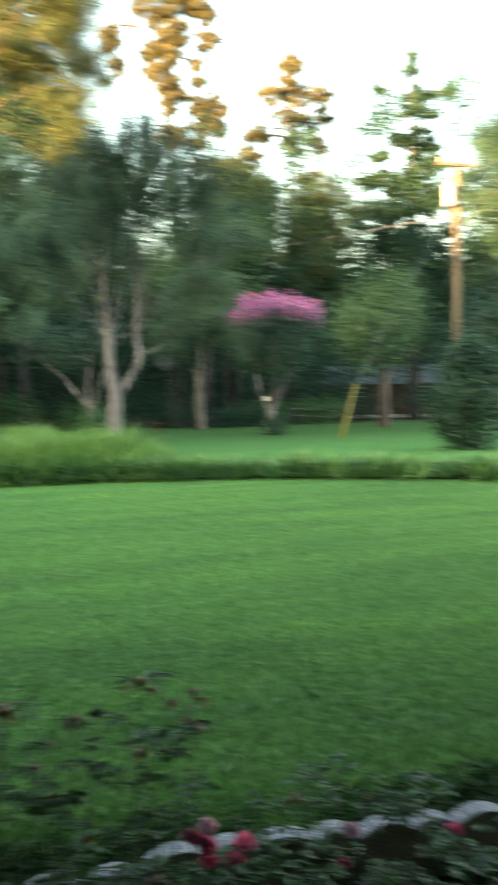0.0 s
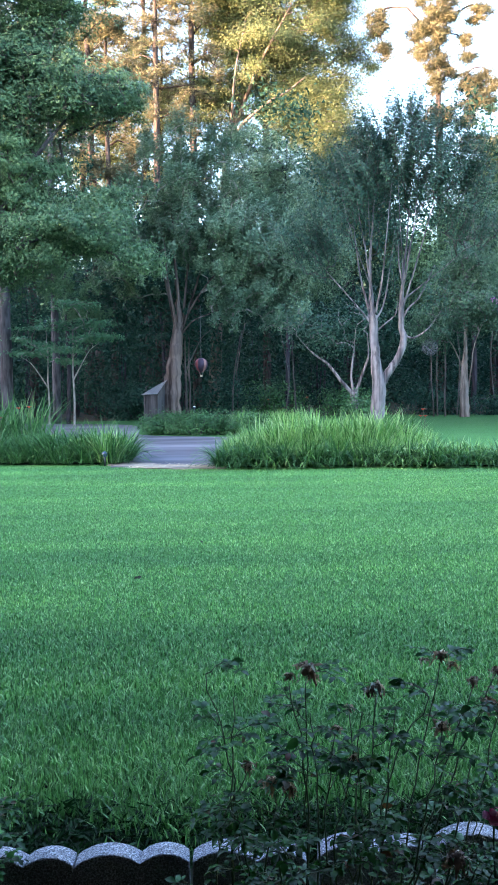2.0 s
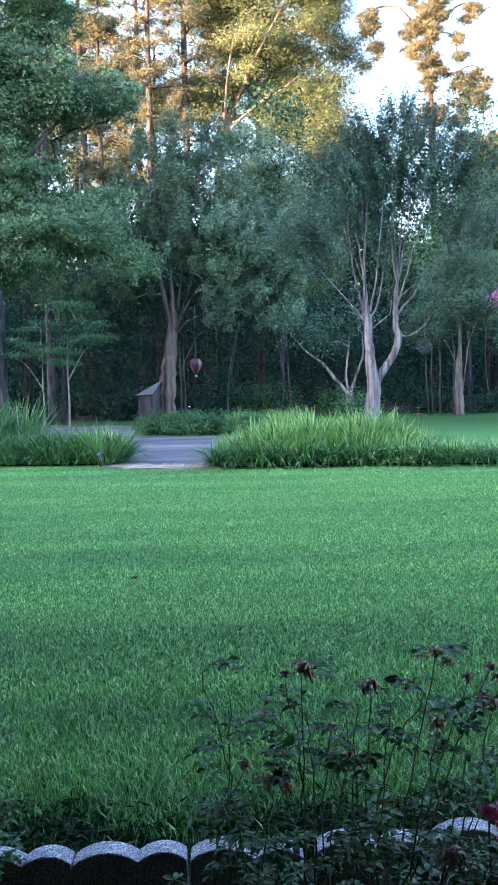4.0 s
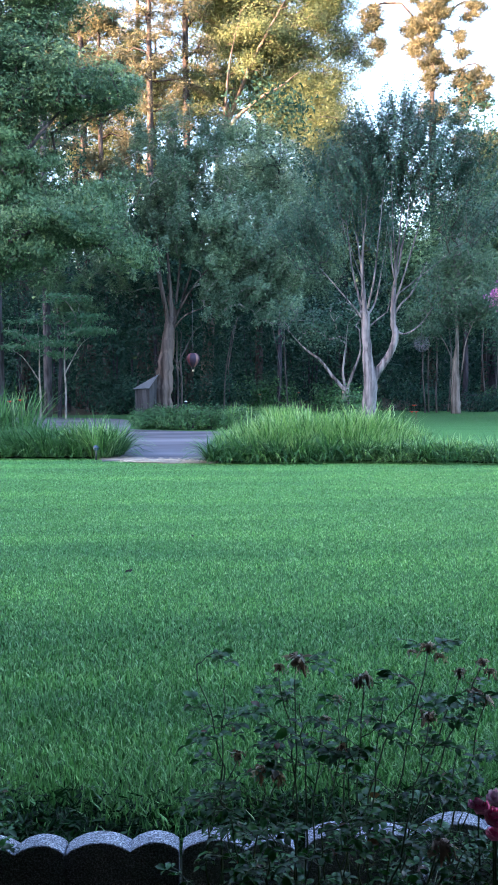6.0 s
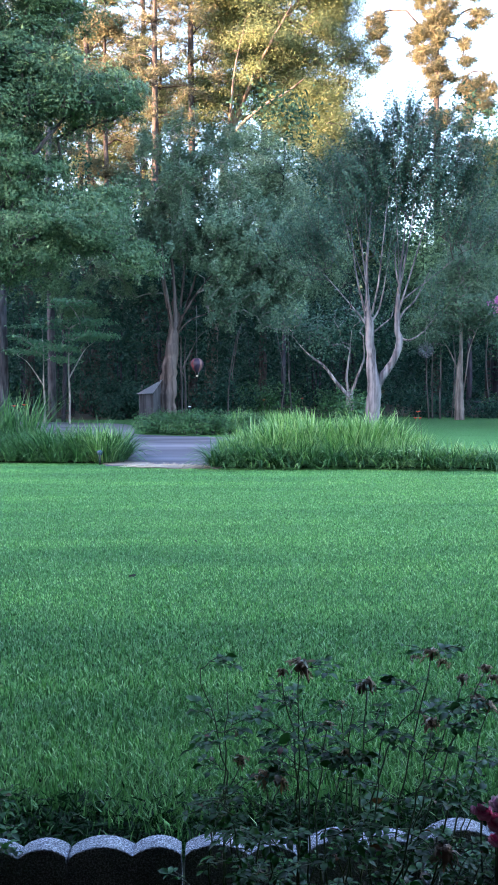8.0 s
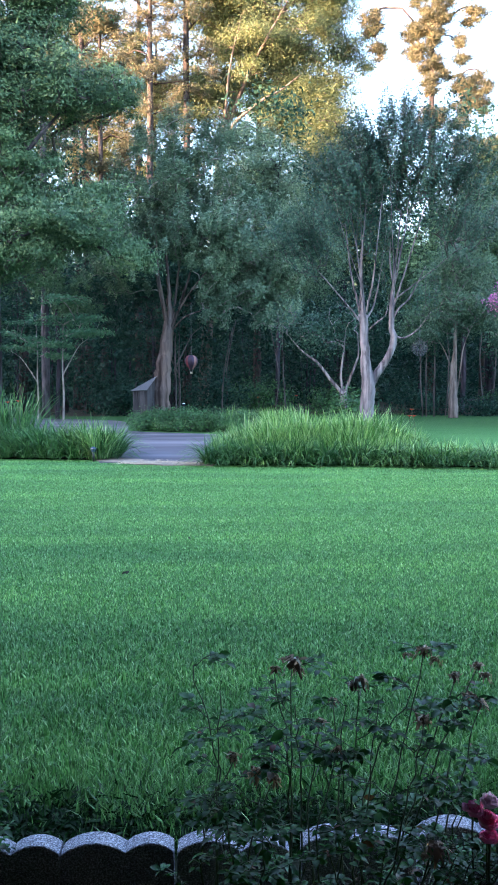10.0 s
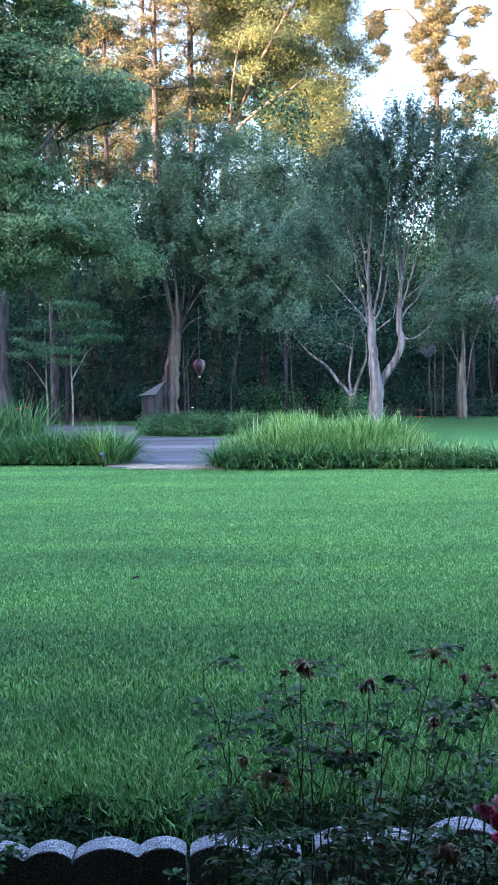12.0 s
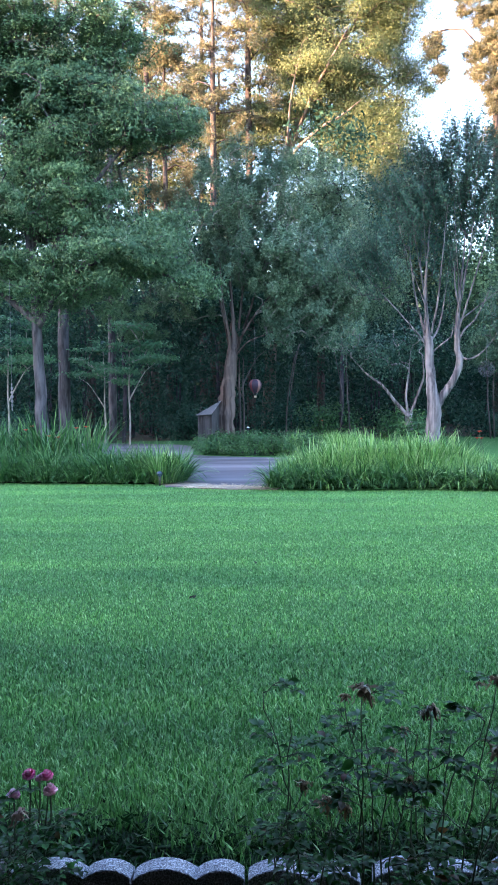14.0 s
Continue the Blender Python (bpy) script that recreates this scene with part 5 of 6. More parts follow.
for k, at in enumerate([(3.15, 15.9, 0.83), (3.05, 15.6, 0.72), (3.25, 16.2, 0.7), (-4.4, 16.8, 1.0), (-4.55, 16.6, 0.98), (-5.7, 17.0, 0.95), (-5.62, 17.1, 1.02),
                        (-5.2, 16.9, 0.82), (-4.95, 16.7, 0.8), (0.5, 28.0, 1.0), (1.7, 27.0, 1.05)]):
    lily_flower(at, 600 + k)

# straw and cut leaves on the lip of the drive
rng = np.random.default_rng(611)
c = np.stack([rng.uniform(-2.1, -0.5, 420), 14.0 + np.abs(rng.normal(0, 0.35, 420)), rng.uniform(0.05, 0.09, 420)], 1)
q = leaf_quads(c, rng, 0.3, 0.015)
q[:, :, 2] = 0.005 + 0.12 * np.abs(q[:, :, 2] - 0.07)
tagged(new("straw", quads_mesh("straw", q, M_STRAW)), "dry straw and clippings scattered on the drive's edge", "straw", "", "stuff")

# shrubs
bush("evergreen_shrub", (11.3, 18.3, 0), [(0, 0, 1.2, 0.95, 0.95, 1.3, 0.7), (0.1, 0, 2.0, 0.6, 0.6, 0.8, 0.3)], 16000, (0.1, 0.05), M_EVERGREEN, "dense dark evergreen shrub standing on the lawn", seed=701, clump=0.14)
bush("round_shrub", (10.4, 30.6, 0), [(0, 0, 0.3, 0.55, 0.5, 0.36, 1)], 1500, (0.09, 0.05), M_EVERGREEN, "small round shrub at the foot of a crape myrtle", seed=702, clump=0.1)
bush("leafy_shrub", (3.1, 25.3, 0), [(0, 0, 0.6, 0.7, 0.5, 0.6, 1)], 2200, (0.1, 0.06), M_SHRUB, "leafy shrub under a forked tree", seed=703, clump=0.14)
for k, (x, y, rx, h) in enumerate([(-1.2, 41, 1.6, 2.4), (0.8, 43, 2.0, 1.8), (-6, 44, 1.8, 1.6), (4.8, 43, 1.6, 1.3), (9.5, 44, 2.2, 1.2), (14, 44, 2.2, 1.1), (12.8, 42, 2.2, 0.8), (17.5, 44, 2, 1.3), (-13.5, 40, 2, 1.8), (-16, 37, 2.2, 2.2), (24, 40, 2.6, 2.4), (27, 36, 2.6, 3.4)]):
    bush("woodland_shrub", (x, y, 0), [(0, 0, h * 0.5, rx, 1.0, h * 0.5, 1)], 2600, (0.15, 0.08), M_SHRUB if k % 2 else M_WOODS, "leafy green shrub before the dark woods", "shrub", "woodland shrubs", 710 + k, 0.25)


# ---------------- shed ----------------
def shed(at):
    t = thing("shed", at, "small weathered board shed with a slanting tin roof", "shed")
    w, d, hl, hr = 0.62, 0.8, 1.26, 1.8
    rg = np.random.default_rng(12)
    nb = 8
    bw = w / nb
    for i in range(nb):
        x = -w / 2 + bw * (i + 0.5)
        h = hl - 0.02
        part("board", box_mesh("board", (bw - 0.012, 0.022, h), M_BOARD, (x, -d / 2 + rg.uniform(-0.006, 0.006), h / 2), 0.003), t)
    for i in range(nb):
        y = -d / 2 + d / nb * (i + 0.5)
        for sx in (-1, 1):
            h = hl - 0.02 + (0.6 * (i + 0.5) / nb if sx > 0 else 0.03)
            part("board", box_mesh("board", (0.022, d / nb - 0.012, h), M_BOARD, (sx * (w / 2), y, h / 2), 0.003), t)
    part("back_wall", box_mesh("back_wall", (w, 0.03, hl), M_BOARD, (0, d / 2, hl / 2), 0.004), t)
    # roof: a sagging tin sheet, low at the front and left, high at the back right corner
    fl, fr = (-w / 2 - 0.05, -d / 2 - 0.15, hl + 0.0), (w / 2 + 0.05, -d / 2 - 0.15, hl + 0.03)
    br, bl = (w / 2 + 0.06, d / 2 + 0.1, hr + 0.08), (-w / 2 - 0.05, d / 2 + 0.1, hl + 0.08)
    v, f = [], []
    nx = 24
    for j in range(nx + 1):
        for i in range(nx + 1):
            p_, q_ = i / nx, j / nx
            if p_ >= q_:
                pt = np.array(fl) * (1 - p_) + np.array(fr) * (p_ - q_) + np.array(br) * q_
            else:
                pt = np.array(fl) * (1 - q_) + np.array(bl) * (q_ - p_) + np.array(br) * p_
            v.append((pt[0], pt[1], pt[2] + 0.012 * math.sin(i * math.pi / 1.5)))
    for j in range(nx):
        for i in range(nx):
            o_ = j * (nx + 1) + i
            f.append((o_, o_ + 1, o_ + nx + 2, o_ + nx + 1))
    me = mesh_of("roof", v, f, M_TIN)
    ro = part("roof", me, t, "slanting weathered tin sheet")
    so = ro.modifiers.new("thick", "SOLIDIFY")
    so.thickness = 0.015
    p = [(-0.2, -0.3, hl + 0.04), (-0.24, -0.32, hl + 0.22), (-0.2, -0.3, hl + 0.36)]
    v, f = tubes([(smooth_path(p, 6, rg), [0.035, 0.035, 0.03, 0.03, 0.035, 0.03]), (smooth_path([(-0.22, -0.32, hl + 0.1), (-0.1, -0.34, hl + 0.03), (0.05, -0.32, hl + 0.12)], 6, rg), [0.03] * 6)], 7)
    part("pump_handle", mesh_of("pump_handle", v, f, M_BLACK, smooth=True), t, "dark bent iron handle")
    return t


shed((-4.1, 35.65, 0)).rotation_euler = (0, 0, radians(-17))


# ---------------- garden ornaments ----------------
def balloon(at):
    t = thing("balloon_spinner", at, "hanging hot-air-balloon wind spinner in red, peach and purple", "ornament")
    t.scale = (0.92, 0.92, 0.92)
    prof = [(0.0, 0.36), (0.12, 0.345), (0.21, 0.29), (0.265, 0.2), (0.28, 0.1), (0.26, 0.0), (0.21, -0.1), (0.14, -0.19), (0.08, -0.25)]
    mats = [M_PURPLE, M_RED, M_PURPLE, M_PURPLE, M_PEACH, M_PURPLE]
    k = 12
    for g in range(k):
        v, f = [], []
        for j, (r, z) in enumerate(prof):
            for q in range(3):
                an = (g + q / 2) * 2 * math.pi / k
                bulge = 1.0 + (0.04 if q == 1 else 0)
                v.append((r * bulge * math.cos(an), r * bulge * math.sin(an), z))
            if j:
                o = 3 * (j - 1)
                f += [(o, o + 1, o + 4, o + 3), (o + 1, o + 2, o + 5, o + 4)]
        part("gore", mesh_of("gore", v, f, mats[g % 6], smooth=True), t)
    part("basket", box_mesh("basket", (0.09, 0.09, 0.08), M_STRAW, (0, 0, -0.40), 0.01), t, "small woven basket")
    v, f = tubes([([(sx * 0.08, sy * 0.08, -0.24), (sx * 0.042, sy * 0.042, -0.37)], [0.004, 0.004]) for sx in (-1, 1) for sy in (-1, 1)], 4)
    part("cords", mesh_of("cords", v, f, M_WIRE), t)
    v, f = tubes([([(0, 0, 0.35), (0, 0, 1.2), (0, 0.1, 2.6)], [0.004] * 3)], 4)
    part("hanging_wire", mesh_of("hanging_wire", v, f, M_WIRE), t)


balloon((-2.03, 34, 2.33))


def disc_spinner(at):
    t = thing("disc_spinner", at, "round grey wire wind spinner hanging in a tree", "ornament")
    ps = []
    for r in (0.05, 0.09, 0.13, 0.165, 0.2):
        an = np.linspace(0, 2 * math.pi, 25)
        ps.append((np.stack([r * np.cos(an), 0.02 * np.sin(3 * an), r * np.sin(an)], 1), [0.0045] * 25))
    for k in range(14):
        an = k * 2 * math.pi / 14
        ps.append((np.array([(0.05 * math.cos(an), 0, 0.05 * math.sin(an)), (0.13 * math.cos(an + .2), 0.02, 0.13 * math.sin(an + .2)), (0.2 * math.cos(an + .4), 0, 0.2 * math.sin(an + .4))]), [0.006] * 3))
    for k, (pp, rr) in enumerate(ps):
        v, f = tubes([(pp, rr)], 5)
        part("ring" if k < 5 else "vane", mesh_of("ring", v, f, M_DARKWIRE, smooth=True), t)
    v, f = tubes([(np.array([(0, 0, 0.2), (0, 0, 0.5), (0.02, 0, 0.75)]), [0.003] * 3)], 4)
    part("hanging_wire", mesh_of("hanging_wire", v, f, M_WIRE), t)


disc_spinner((4.55, 22.0, 2.3))


def post_lamp(at, h, cap, label, cat, rad=0.05, mat=None):
    t = thing("garden_light", at, label, cat)
    v, f = tubes([(np.array([(0, 0, -0.02), (0, 0, h * 0.5), (0, 0, h)]), [rad * 0.5] * 3)], 8)
    part("stake", mesh_of("stake", v, f, M_BLACK, smooth=True), t)
    v, f = tubes([(np.array([(0, 0, h), (0, 0, h + rad * 1.2)]), [rad * 0.9, rad * 1.0])], 12)
    part("lens", mesh_of("lens", v, f, M_LENS, smooth=False), t)
    v, f = tubes([(np.array([(0, 0, h + rad * 1.2), (0, 0, h + rad * 1.6), (0, 0, h + rad * 2.2)]), [rad * 1.5, rad * 1.4, rad * 0.4])], 14)
    part("cap", mesh_of("cap", v, f, mat or M_BLACK, smooth=False), t, cap)


post_lamp((-2.6, 14.86, 0), 0.15, "bluish plastic cap", "small solar path light at the edge of a bed", "path light", 0.04, M_LENS)
post_lamp((-2.34, 34.0, 0), 0.68, "white pointed cap", "white-topped garden post before a tree", "garden post", 0.042, M_WHITE)


def feeder(at):
    t = thing("bird_feeder", at, "small white box feeder hung on a crape myrtle", "bird feeder")
    part("box", box_mesh("box", (0.17, 0.15, 0.17), M_WHITE, (0, 0, 0), 0.008), t)
    part("lid", box_mesh("lid", (0.22, 0.2, 0.025), M_BOARD, (0, 0, 0.098), 0.006), t)


feeder((10.22, 30.95, 1.35))


# split-rail fence before the woods
def fence(x0, y0, x1, y1, n):
    t = thing("fence", (x0, y0, 0), "low grey split-rail fence before the woods", "fence")
    rg = np.random.default_rng(31)
    for i in range(n + 1):
        f = i / n
        x, y = (x1 - x0) * f, (y1 - y0) * f
        v, fa = tubes([(np.array([(x, y, -0.05), (x, y, 0.5), (x, y, 1.0)]), [0.07, 0.065, 0.06])], 7)
        part("post", mesh_of("post", v, fa, M_BOARD), t)
        if i < n:
            for z in (0.45, 0.82):
                xa, ya = (x1 - x0) * (i + 1) / n, (y1 - y0) * (i + 1) / n
                v, fa = tubes([(smooth_path([(x, y - 0.05, z), ((x + xa) / 2, (y + ya) / 2 - 0.05, z - 0.06), (xa, ya - 0.05, z + 0.02)], 6, rg, 0.01), [0.05] * 6)], 6)
                part("rail", mesh_of("rail", v, fa, M_BOARD), t)


fence(10.8, 44.5, 18.5, 43.0, 3)


# ---------------- building beyond the lawn ----------------
def building(at):
    t = thing("outbuilding", at, "red-brown building with a grey-blue roof among trees", "building")
    w, d, h = 8.5, 5.0, 2.4
    wall = part("wall", box_mesh("wall", (w, d, h), M_BRICK, (0, d / 2, h / 2)), t)
    bm = bmesh.new()
    for sx in (-w / 2 - 0.3, w / 2 + 0.3):
        for y, z in ((-0.45, h - 0.1), (d / 2, h + 1.35), (d + 0.45, h - 0.1)):
            bm.verts.new((sx, y, z))
    bm.verts.ensure_lookup_table()
    for fc in ((0, 3, 4, 1), (1, 4, 5, 2), (0, 1, 2), (3, 5, 4), (0, 2, 5, 3)):
        bm.faces.new([bm.verts[i] for i in fc])
    bmesh.ops.recalc_face_normals(bm, faces=bm.faces[:])
    part("roof", from_bm("roof", bm, M_ROOF), t)
    for x in (-2.5, 2.6):
        wn_ = part("window", box_mesh("window", (1.3, 0.06, 1.1), M_DARKGLASS, (x, -0.02, 1.5)), t)
        part("window_frame", box_mesh("window_frame", (1.42, 0.05, 0.08), M_WHITE, (x, -0.05, 2.08)), wn_)
        part("window_sill", box_mesh("window_sill", (1.42, 0.09, 0.08), M_WHITE, (x, -0.06, 0.92)), wn_)
        for k in range(3):
            part("glazing_bar", box_mesh("glazing_bar", (1.3, 0.04, 0.05), M_WHITE, (x, -0.055, 1.2 + 0.28 * k)), wn_)
    part("plinth", box_mesh("plinth", (w + 0.06, 0.12, 0.22), M_WHITE, (0, -0.05, 0.11)), t, "pale base course")
    return t


building((26.6, 53.5, 0)).rotation_euler = (0, 0, radians(-14))


def guy_wire(at):
    t = thing("guy_wire", at, "leaning guy wire with a yellow plastic guard", "guy wire")
    v, f = tubes([(np.array([(0, 0, -0.05), (0.42, 0.3, 0.85), (0.82, 0.6, 1.75)]), [0.06, 0.06, 0.055])], 10)
    part("guard", mesh_of("guard", v, f, M_YELLOW, smooth=True), t)
    v, f = tubes([(np.array([(0.8, 0.58, 1.7), (4.0, 3.0, 5.4), (7.95, 6.2, 9.4)]), [0.008] * 3)], 5)
    part("wire", mesh_of("wire", v, f, M_WIRE), t)


guy_wire((11.0, 25.6, 0))


def utility_pole(at):
    """A treated timber pole with a crossarm, a can transformer and the service cable that leaves it."""
    t = thing("utility_pole", at, "tan timber utility pole with a grey can transformer", "utility pole")
    rg = np.random.default_rng(19)
    n = 16
    p = np.stack([np.zeros(n), np.zeros(n), np.linspace(-0.2, 11.4, n)], 1)
    v, f = tubes([(p, np.linspace(0.19, 0.14, n))], 16, 0.015)
    part("shaft", mesh_of("shaft", v, f, M_POLE, smooth=True), t)
    part("crossarm", box_mesh("crossarm", (1.7, 0.1, 0.12), M_POLE, (-0.1, -0.17, 10.9), 0.01), t)
    for x in (-0.85, -0.3, 0.62):
        v, f = tubes([(np.array([(x, -0.17, 10.95), (x, -0.17, 11.03), (x, -0.17, 11.06), (x, -0.17, 11.12), (x, -0.17, 11.18)]), [0.02, 0.05, 0.03, 0.05, 0.02])], 10)
        part("insulator", mesh_of("insulator", v, f, M_WHITE, smooth=True), t)
    v, f = tubes([(np.array([(-0.38, -0.08, 9.2), (-0.38, -0.08, 9.26), (-0.38, -0.08, 9.98), (-0.38, -0.08, 10.05), (-0.38, -0.08, 10.1)]), [0.2, 0.23, 0.23, 0.24, 0.1])], 18)
    can = part("transformer", mesh_of("transformer", v, f, M_TRANSFORMER, smooth=True), t, "pale grey transformer can")
    for dx in (-0.1, 0.1):
        v, f = tubes([(np.array([(-0.38 + dx, -0.08, 10.05), (-0.38 + dx, -0.08, 10.2), (-0.38 + dx, -0.08, 10.3)]), [0.035, 0.045, 0.02])], 8)
        part("bushing", mesh_of("bushing", v, f, M_WHITE, smooth=True), can)
    v, f = tubes([(smooth_path([(0, 0, 8.9), (-2.5, 3.0, 8.75), (-5.6, 7.0, 8.6)], 12, rg), [0.014] * 12)], 6)
    part("service_cable", mesh_of("service_cable", v, f, M_DARKWIRE, smooth=True), t)
    return t


utility_pole((19.1, 32.0, 0))


def spiral_ornament(at, drop):
    """A twisted metal ribbon that hangs on a cord from the oak."""
    t = thing("spiral_spinner", at, "pale twisted metal ribbon hanging from an oak branch", "ornament")
    verts, faces = [], []
    for k in range(49):
        an, z = k * 0.42, -0.85 * k / 48
        w = 0.05 * math.sin(math.pi * (0.12 + 0.8 * k / 48))
        o = np.array([math.cos(an), math.sin(an), 0]) * w
        verts += [np.array([0, 0, z]) - o, np.array([0, 0, z]) + o]
        if k:
            faces.append((2 * k - 2, 2 * k - 1, 2 * k + 1, 2 * k))
    ob = part("ribbon", mesh_of("ribbon", verts, faces, M_WIRE, smooth=True), t)
    thick = ob.modifiers.new("thick", "SOLIDIFY")
    thick.thickness = 0.004
    v, f = tubes([(np.array([(0, 0, -0.02), (0, 0, drop * 0.5), (0, 0, drop)]), [0.004] * 3)], 4)
    part("cord", mesh_of("cord", v, f, M_WIRE), t)


spiral_ornament((-9.13, 26.0, 2.3), 3.2)


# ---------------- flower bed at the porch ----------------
# Sheet runs past the edging to stand for shade under the sparse grass.
sheet("soil", [(-4, 0.62), (5, 0.62), (5, 2.5), (2, 2.64), (1.2, 2.56), (0.5, 2.66), (0.1, 2.58), (-0.6, 2.68), (-1.2, 2.6), (-4, 2.5)], -0.06, -0.018, M_SOIL, "dark mulch in the flower bed, run past the edging to darken the shaded strip", "flower bed")


def edging_mesh():
    """One cast block: two scallops, one wide and one narrow, 6 cm thick."""
    bm = bmesh.new()
    prof = [(0.0005, -0.03)]
    x = 0.0005
    for w, rise in ((0.151, 0.026), (0.1125, 0.021)):
        for k in range(11):
            f = k / 10
            prof.append((x + w * f, 0.108 + rise * math.sin(math.pi * f) ** 0.75))
        x += w
    prof.append((x, -0.03))
    face = bm.faces.new([bm.verts.new((px, -0.03, pz)) for px, pz in prof])
    r = bmesh.ops.extrude_face_region(bm, geom=[face])
    bmesh.ops.translate(bm, vec=(0, 0.06, 0), verts=[g for g in r["geom"] if isinstance(g, bmesh.types.BMVert)])
    bmesh.ops.recalc_face_normals(bm, faces=bm.faces[:])
    bmesh.ops.bevel(bm, geom=[ed for ed in bm.edges if ed.calc_face_angle(0) > 1.2], offset=0.002, segments=1, affect="EDGES")
    return from_bm("edging_block", bm, M_CONCRETE)


EDGE_MESH = edging_mesh()
re_ = np.random.default_rng(55)
for i in range(-5, 10):
    x = -0.43 + i * 0.265 + float(np.interp(i, [0, 1, 2, 3], [0, 0.006, 0.036, 0.058]))
    y = float(np.interp(x, [-2, -0.43, 0.5, 0.86, 1.3, 2.2], [1.93, 1.965, 2.0, 1.97, 1.95, 1.9]))
    ob = new("edging_block", EDGE_MESH)
    ob.matrix_world = pose(x, y + re_.uniform(-0.008, 0.008), float(np.interp(x, [-0.4, 0.5], [-0.018, 0.002])) + re_.uniform(-0.004, 0.004), re_.uniform(-2, 2), re_.uniform(-1.2, 1.2), (2.0 if x < 0.45 else -2.5) + re_.uniform(-1.5, 1.5))
    tagged(ob, "grey cast-concrete scalloped edging block", "edging", "scalloped bed edging")


def rose_bush(at, canes, seed, label, blooms, spent, leaf_n):
    """canes: tip points relative to the foot. blooms: (x, y, z, size, material). spent: (x, y, z, size)."""
    rg = np.random.default_rng(seed)
    t = thing("rose_bush", at, label, "rose bush", "rose bushes")
    leaves = []
    wood = []
    lverts, lfaces = [], []

    def leaflet(c, d, ln):
        d = d / np.linalg.norm(d)
        s = np.cross(d, np.array([0, 0, 1.0]) + rg.normal(0, 0.35, 3))
        s = s / (np.linalg.norm(s) + 1e-9)
        up = np.cross(s, d)
        b = len(lverts)
        w = ln * 0.29
        for f, ww, z in ((0, 0.05, 0), (0.3, 0.85, 0.05), (0.62, 0.9, 0.04), (1.0, 0.03, -0.08)):
            m = c + d * ln * f + up * ln * z
            lverts.extend([m - s * w * ww + up * ln * 0.08 * ww, m, m + s * w * ww + up * ln * 0.08 * ww])
        for k in range(3):
            o = b + 3 * k
            lfaces.extend([(o, o + 1, o + 4, o + 3), (o + 1, o + 2, o + 5, o + 4)])

    for tip in canes:
        foot = np.array([tip[3] if len(tip) > 3 else tip[0] * 0.5, tip[1] * 0.2, 0.0]) + rg.normal(0, 0.02, 3) * np.array([1, 1, 0])
        tip = np.array(tip[:3], float)
        mid = foot * 0.45 + tip * 0.55 + rg.normal(0, 0.025, 3)
        p = smooth_path([foot, mid, tip], 14, rg, 0.003)
        v, f = tubes([(p, np.linspace(0.0026, 0.0012, 14))], 6)
        part("cane", mesh_of("cane", v, f, M_STEM, smooth=True), t)
        for k in range(int(leaf_n * (0.8 if tip[2] > 0.45 else 1.0))):
            f = rg.uniform(0.12, 0.98) ** 0.85 if tip[2] < 0.45 or k % 3 else rg.uniform(0.72, 0.97)
            c0 = p[min(13, int(f * 14))]
            an = rg.uniform(0, 6.283)
            reach = rg.uniform(0.02, 0.075) * (1.2 - 0.5 * f) if f < 0.8 else rg.uniform(0.008, 0.03)
            c = c0 + np.array([math.cos(an), math.sin(an), rg.uniform(0.2, 0.9)]) * reach
            wood.append((np.array([c0, (c0 + c) / 2 + np.array([0, 0, -0.004]), c]), [0.0014, 0.0012, 0.001]))
            for g_ in range(3):
                a2 = an + rg.uniform(-1.5, 1.5)
                d = np.array([math.cos(a2), math.sin(a2), rg.uniform(-0.35, 0.4)])
                ln = rg.uniform(0.03, 0.06)
                e_ = c + d * ln
                wood.append((np.array([c, c + d * ln * 0.5 + np.array([0, 0, 0.005]), e_]), [0.001, 0.0009, 0.0007]))
                size = rg.uniform(0.019, 0.036) * (0.88 if tip[2] > 0.42 else 0.8)
                leaflet(e_, d + np.array([0, 0, -0.15]), size * 1.15)
                sd = np.cross(d, (0, 0, 1))
                for g in (0.5, 0.95):
                    for sg in (-1, 1):
                        leaflet(c + d * ln * g, sd * sg + d * 0.35 + rg.normal(0, 0.2, 3), size * rg.uniform(0.8, 1.05))
    v, f = tubes(wood, 5)
    tagged(part("leaf_growth", mesh_of("leaf_growth", v, f, M_STEM, smooth=True), t), kind="stuff")
    part("foliage", mesh_of("foliage", lverts, lfaces, M_ROSELEAF, smooth=True), t)

    def petals(c, size, mat, n, lab, cup, messy, lean):
        """An open bloom of overlapping petals, leaning towards the porch."""
        verts, faces = [], []
        tip_over = np.array(Matrix.Rotation(lean, 3, "X"))
        for k in range(n):
            an = k * 2.4 + rg.uniform(-0.3, 0.3)
            lay = k / n
            o = np.array([math.cos(an), math.sin(an), 0])
            s = np.array([-math.sin(an), math.cos(an), 0])
            b = len(verts)
            rise = 0.8 - 0.6 * lay
            for i, f0 in enumerate((0.0, 0.35, 0.7, 1.0)):
                m = c + o * (size * (0.08 + 0.62 * lay) * math.sin(f0 * (1.5 + 0.6 * lay))) + np.array([0, 0, size * cup * rise * f0]) + rg.normal(0, messy * size * 0.14, 3)
                hw = size * (0.22 + 0.3 * lay) * math.sin(math.pi * (0.14 + 0.68 * f0))
                bend = o * (-hw * 0.45)
                verts += [m - s * hw + bend, m, m + s * hw + bend]
                if i:
                    q0 = b + 3 * (i - 1)
                    faces += [(q0, q0 + 1, q0 + 4, q0 + 3), (q0 + 1, q0 + 2, q0 + 5, q0 + 4)]
        verts = [c + tip_over @ (v - c) for v in verts]
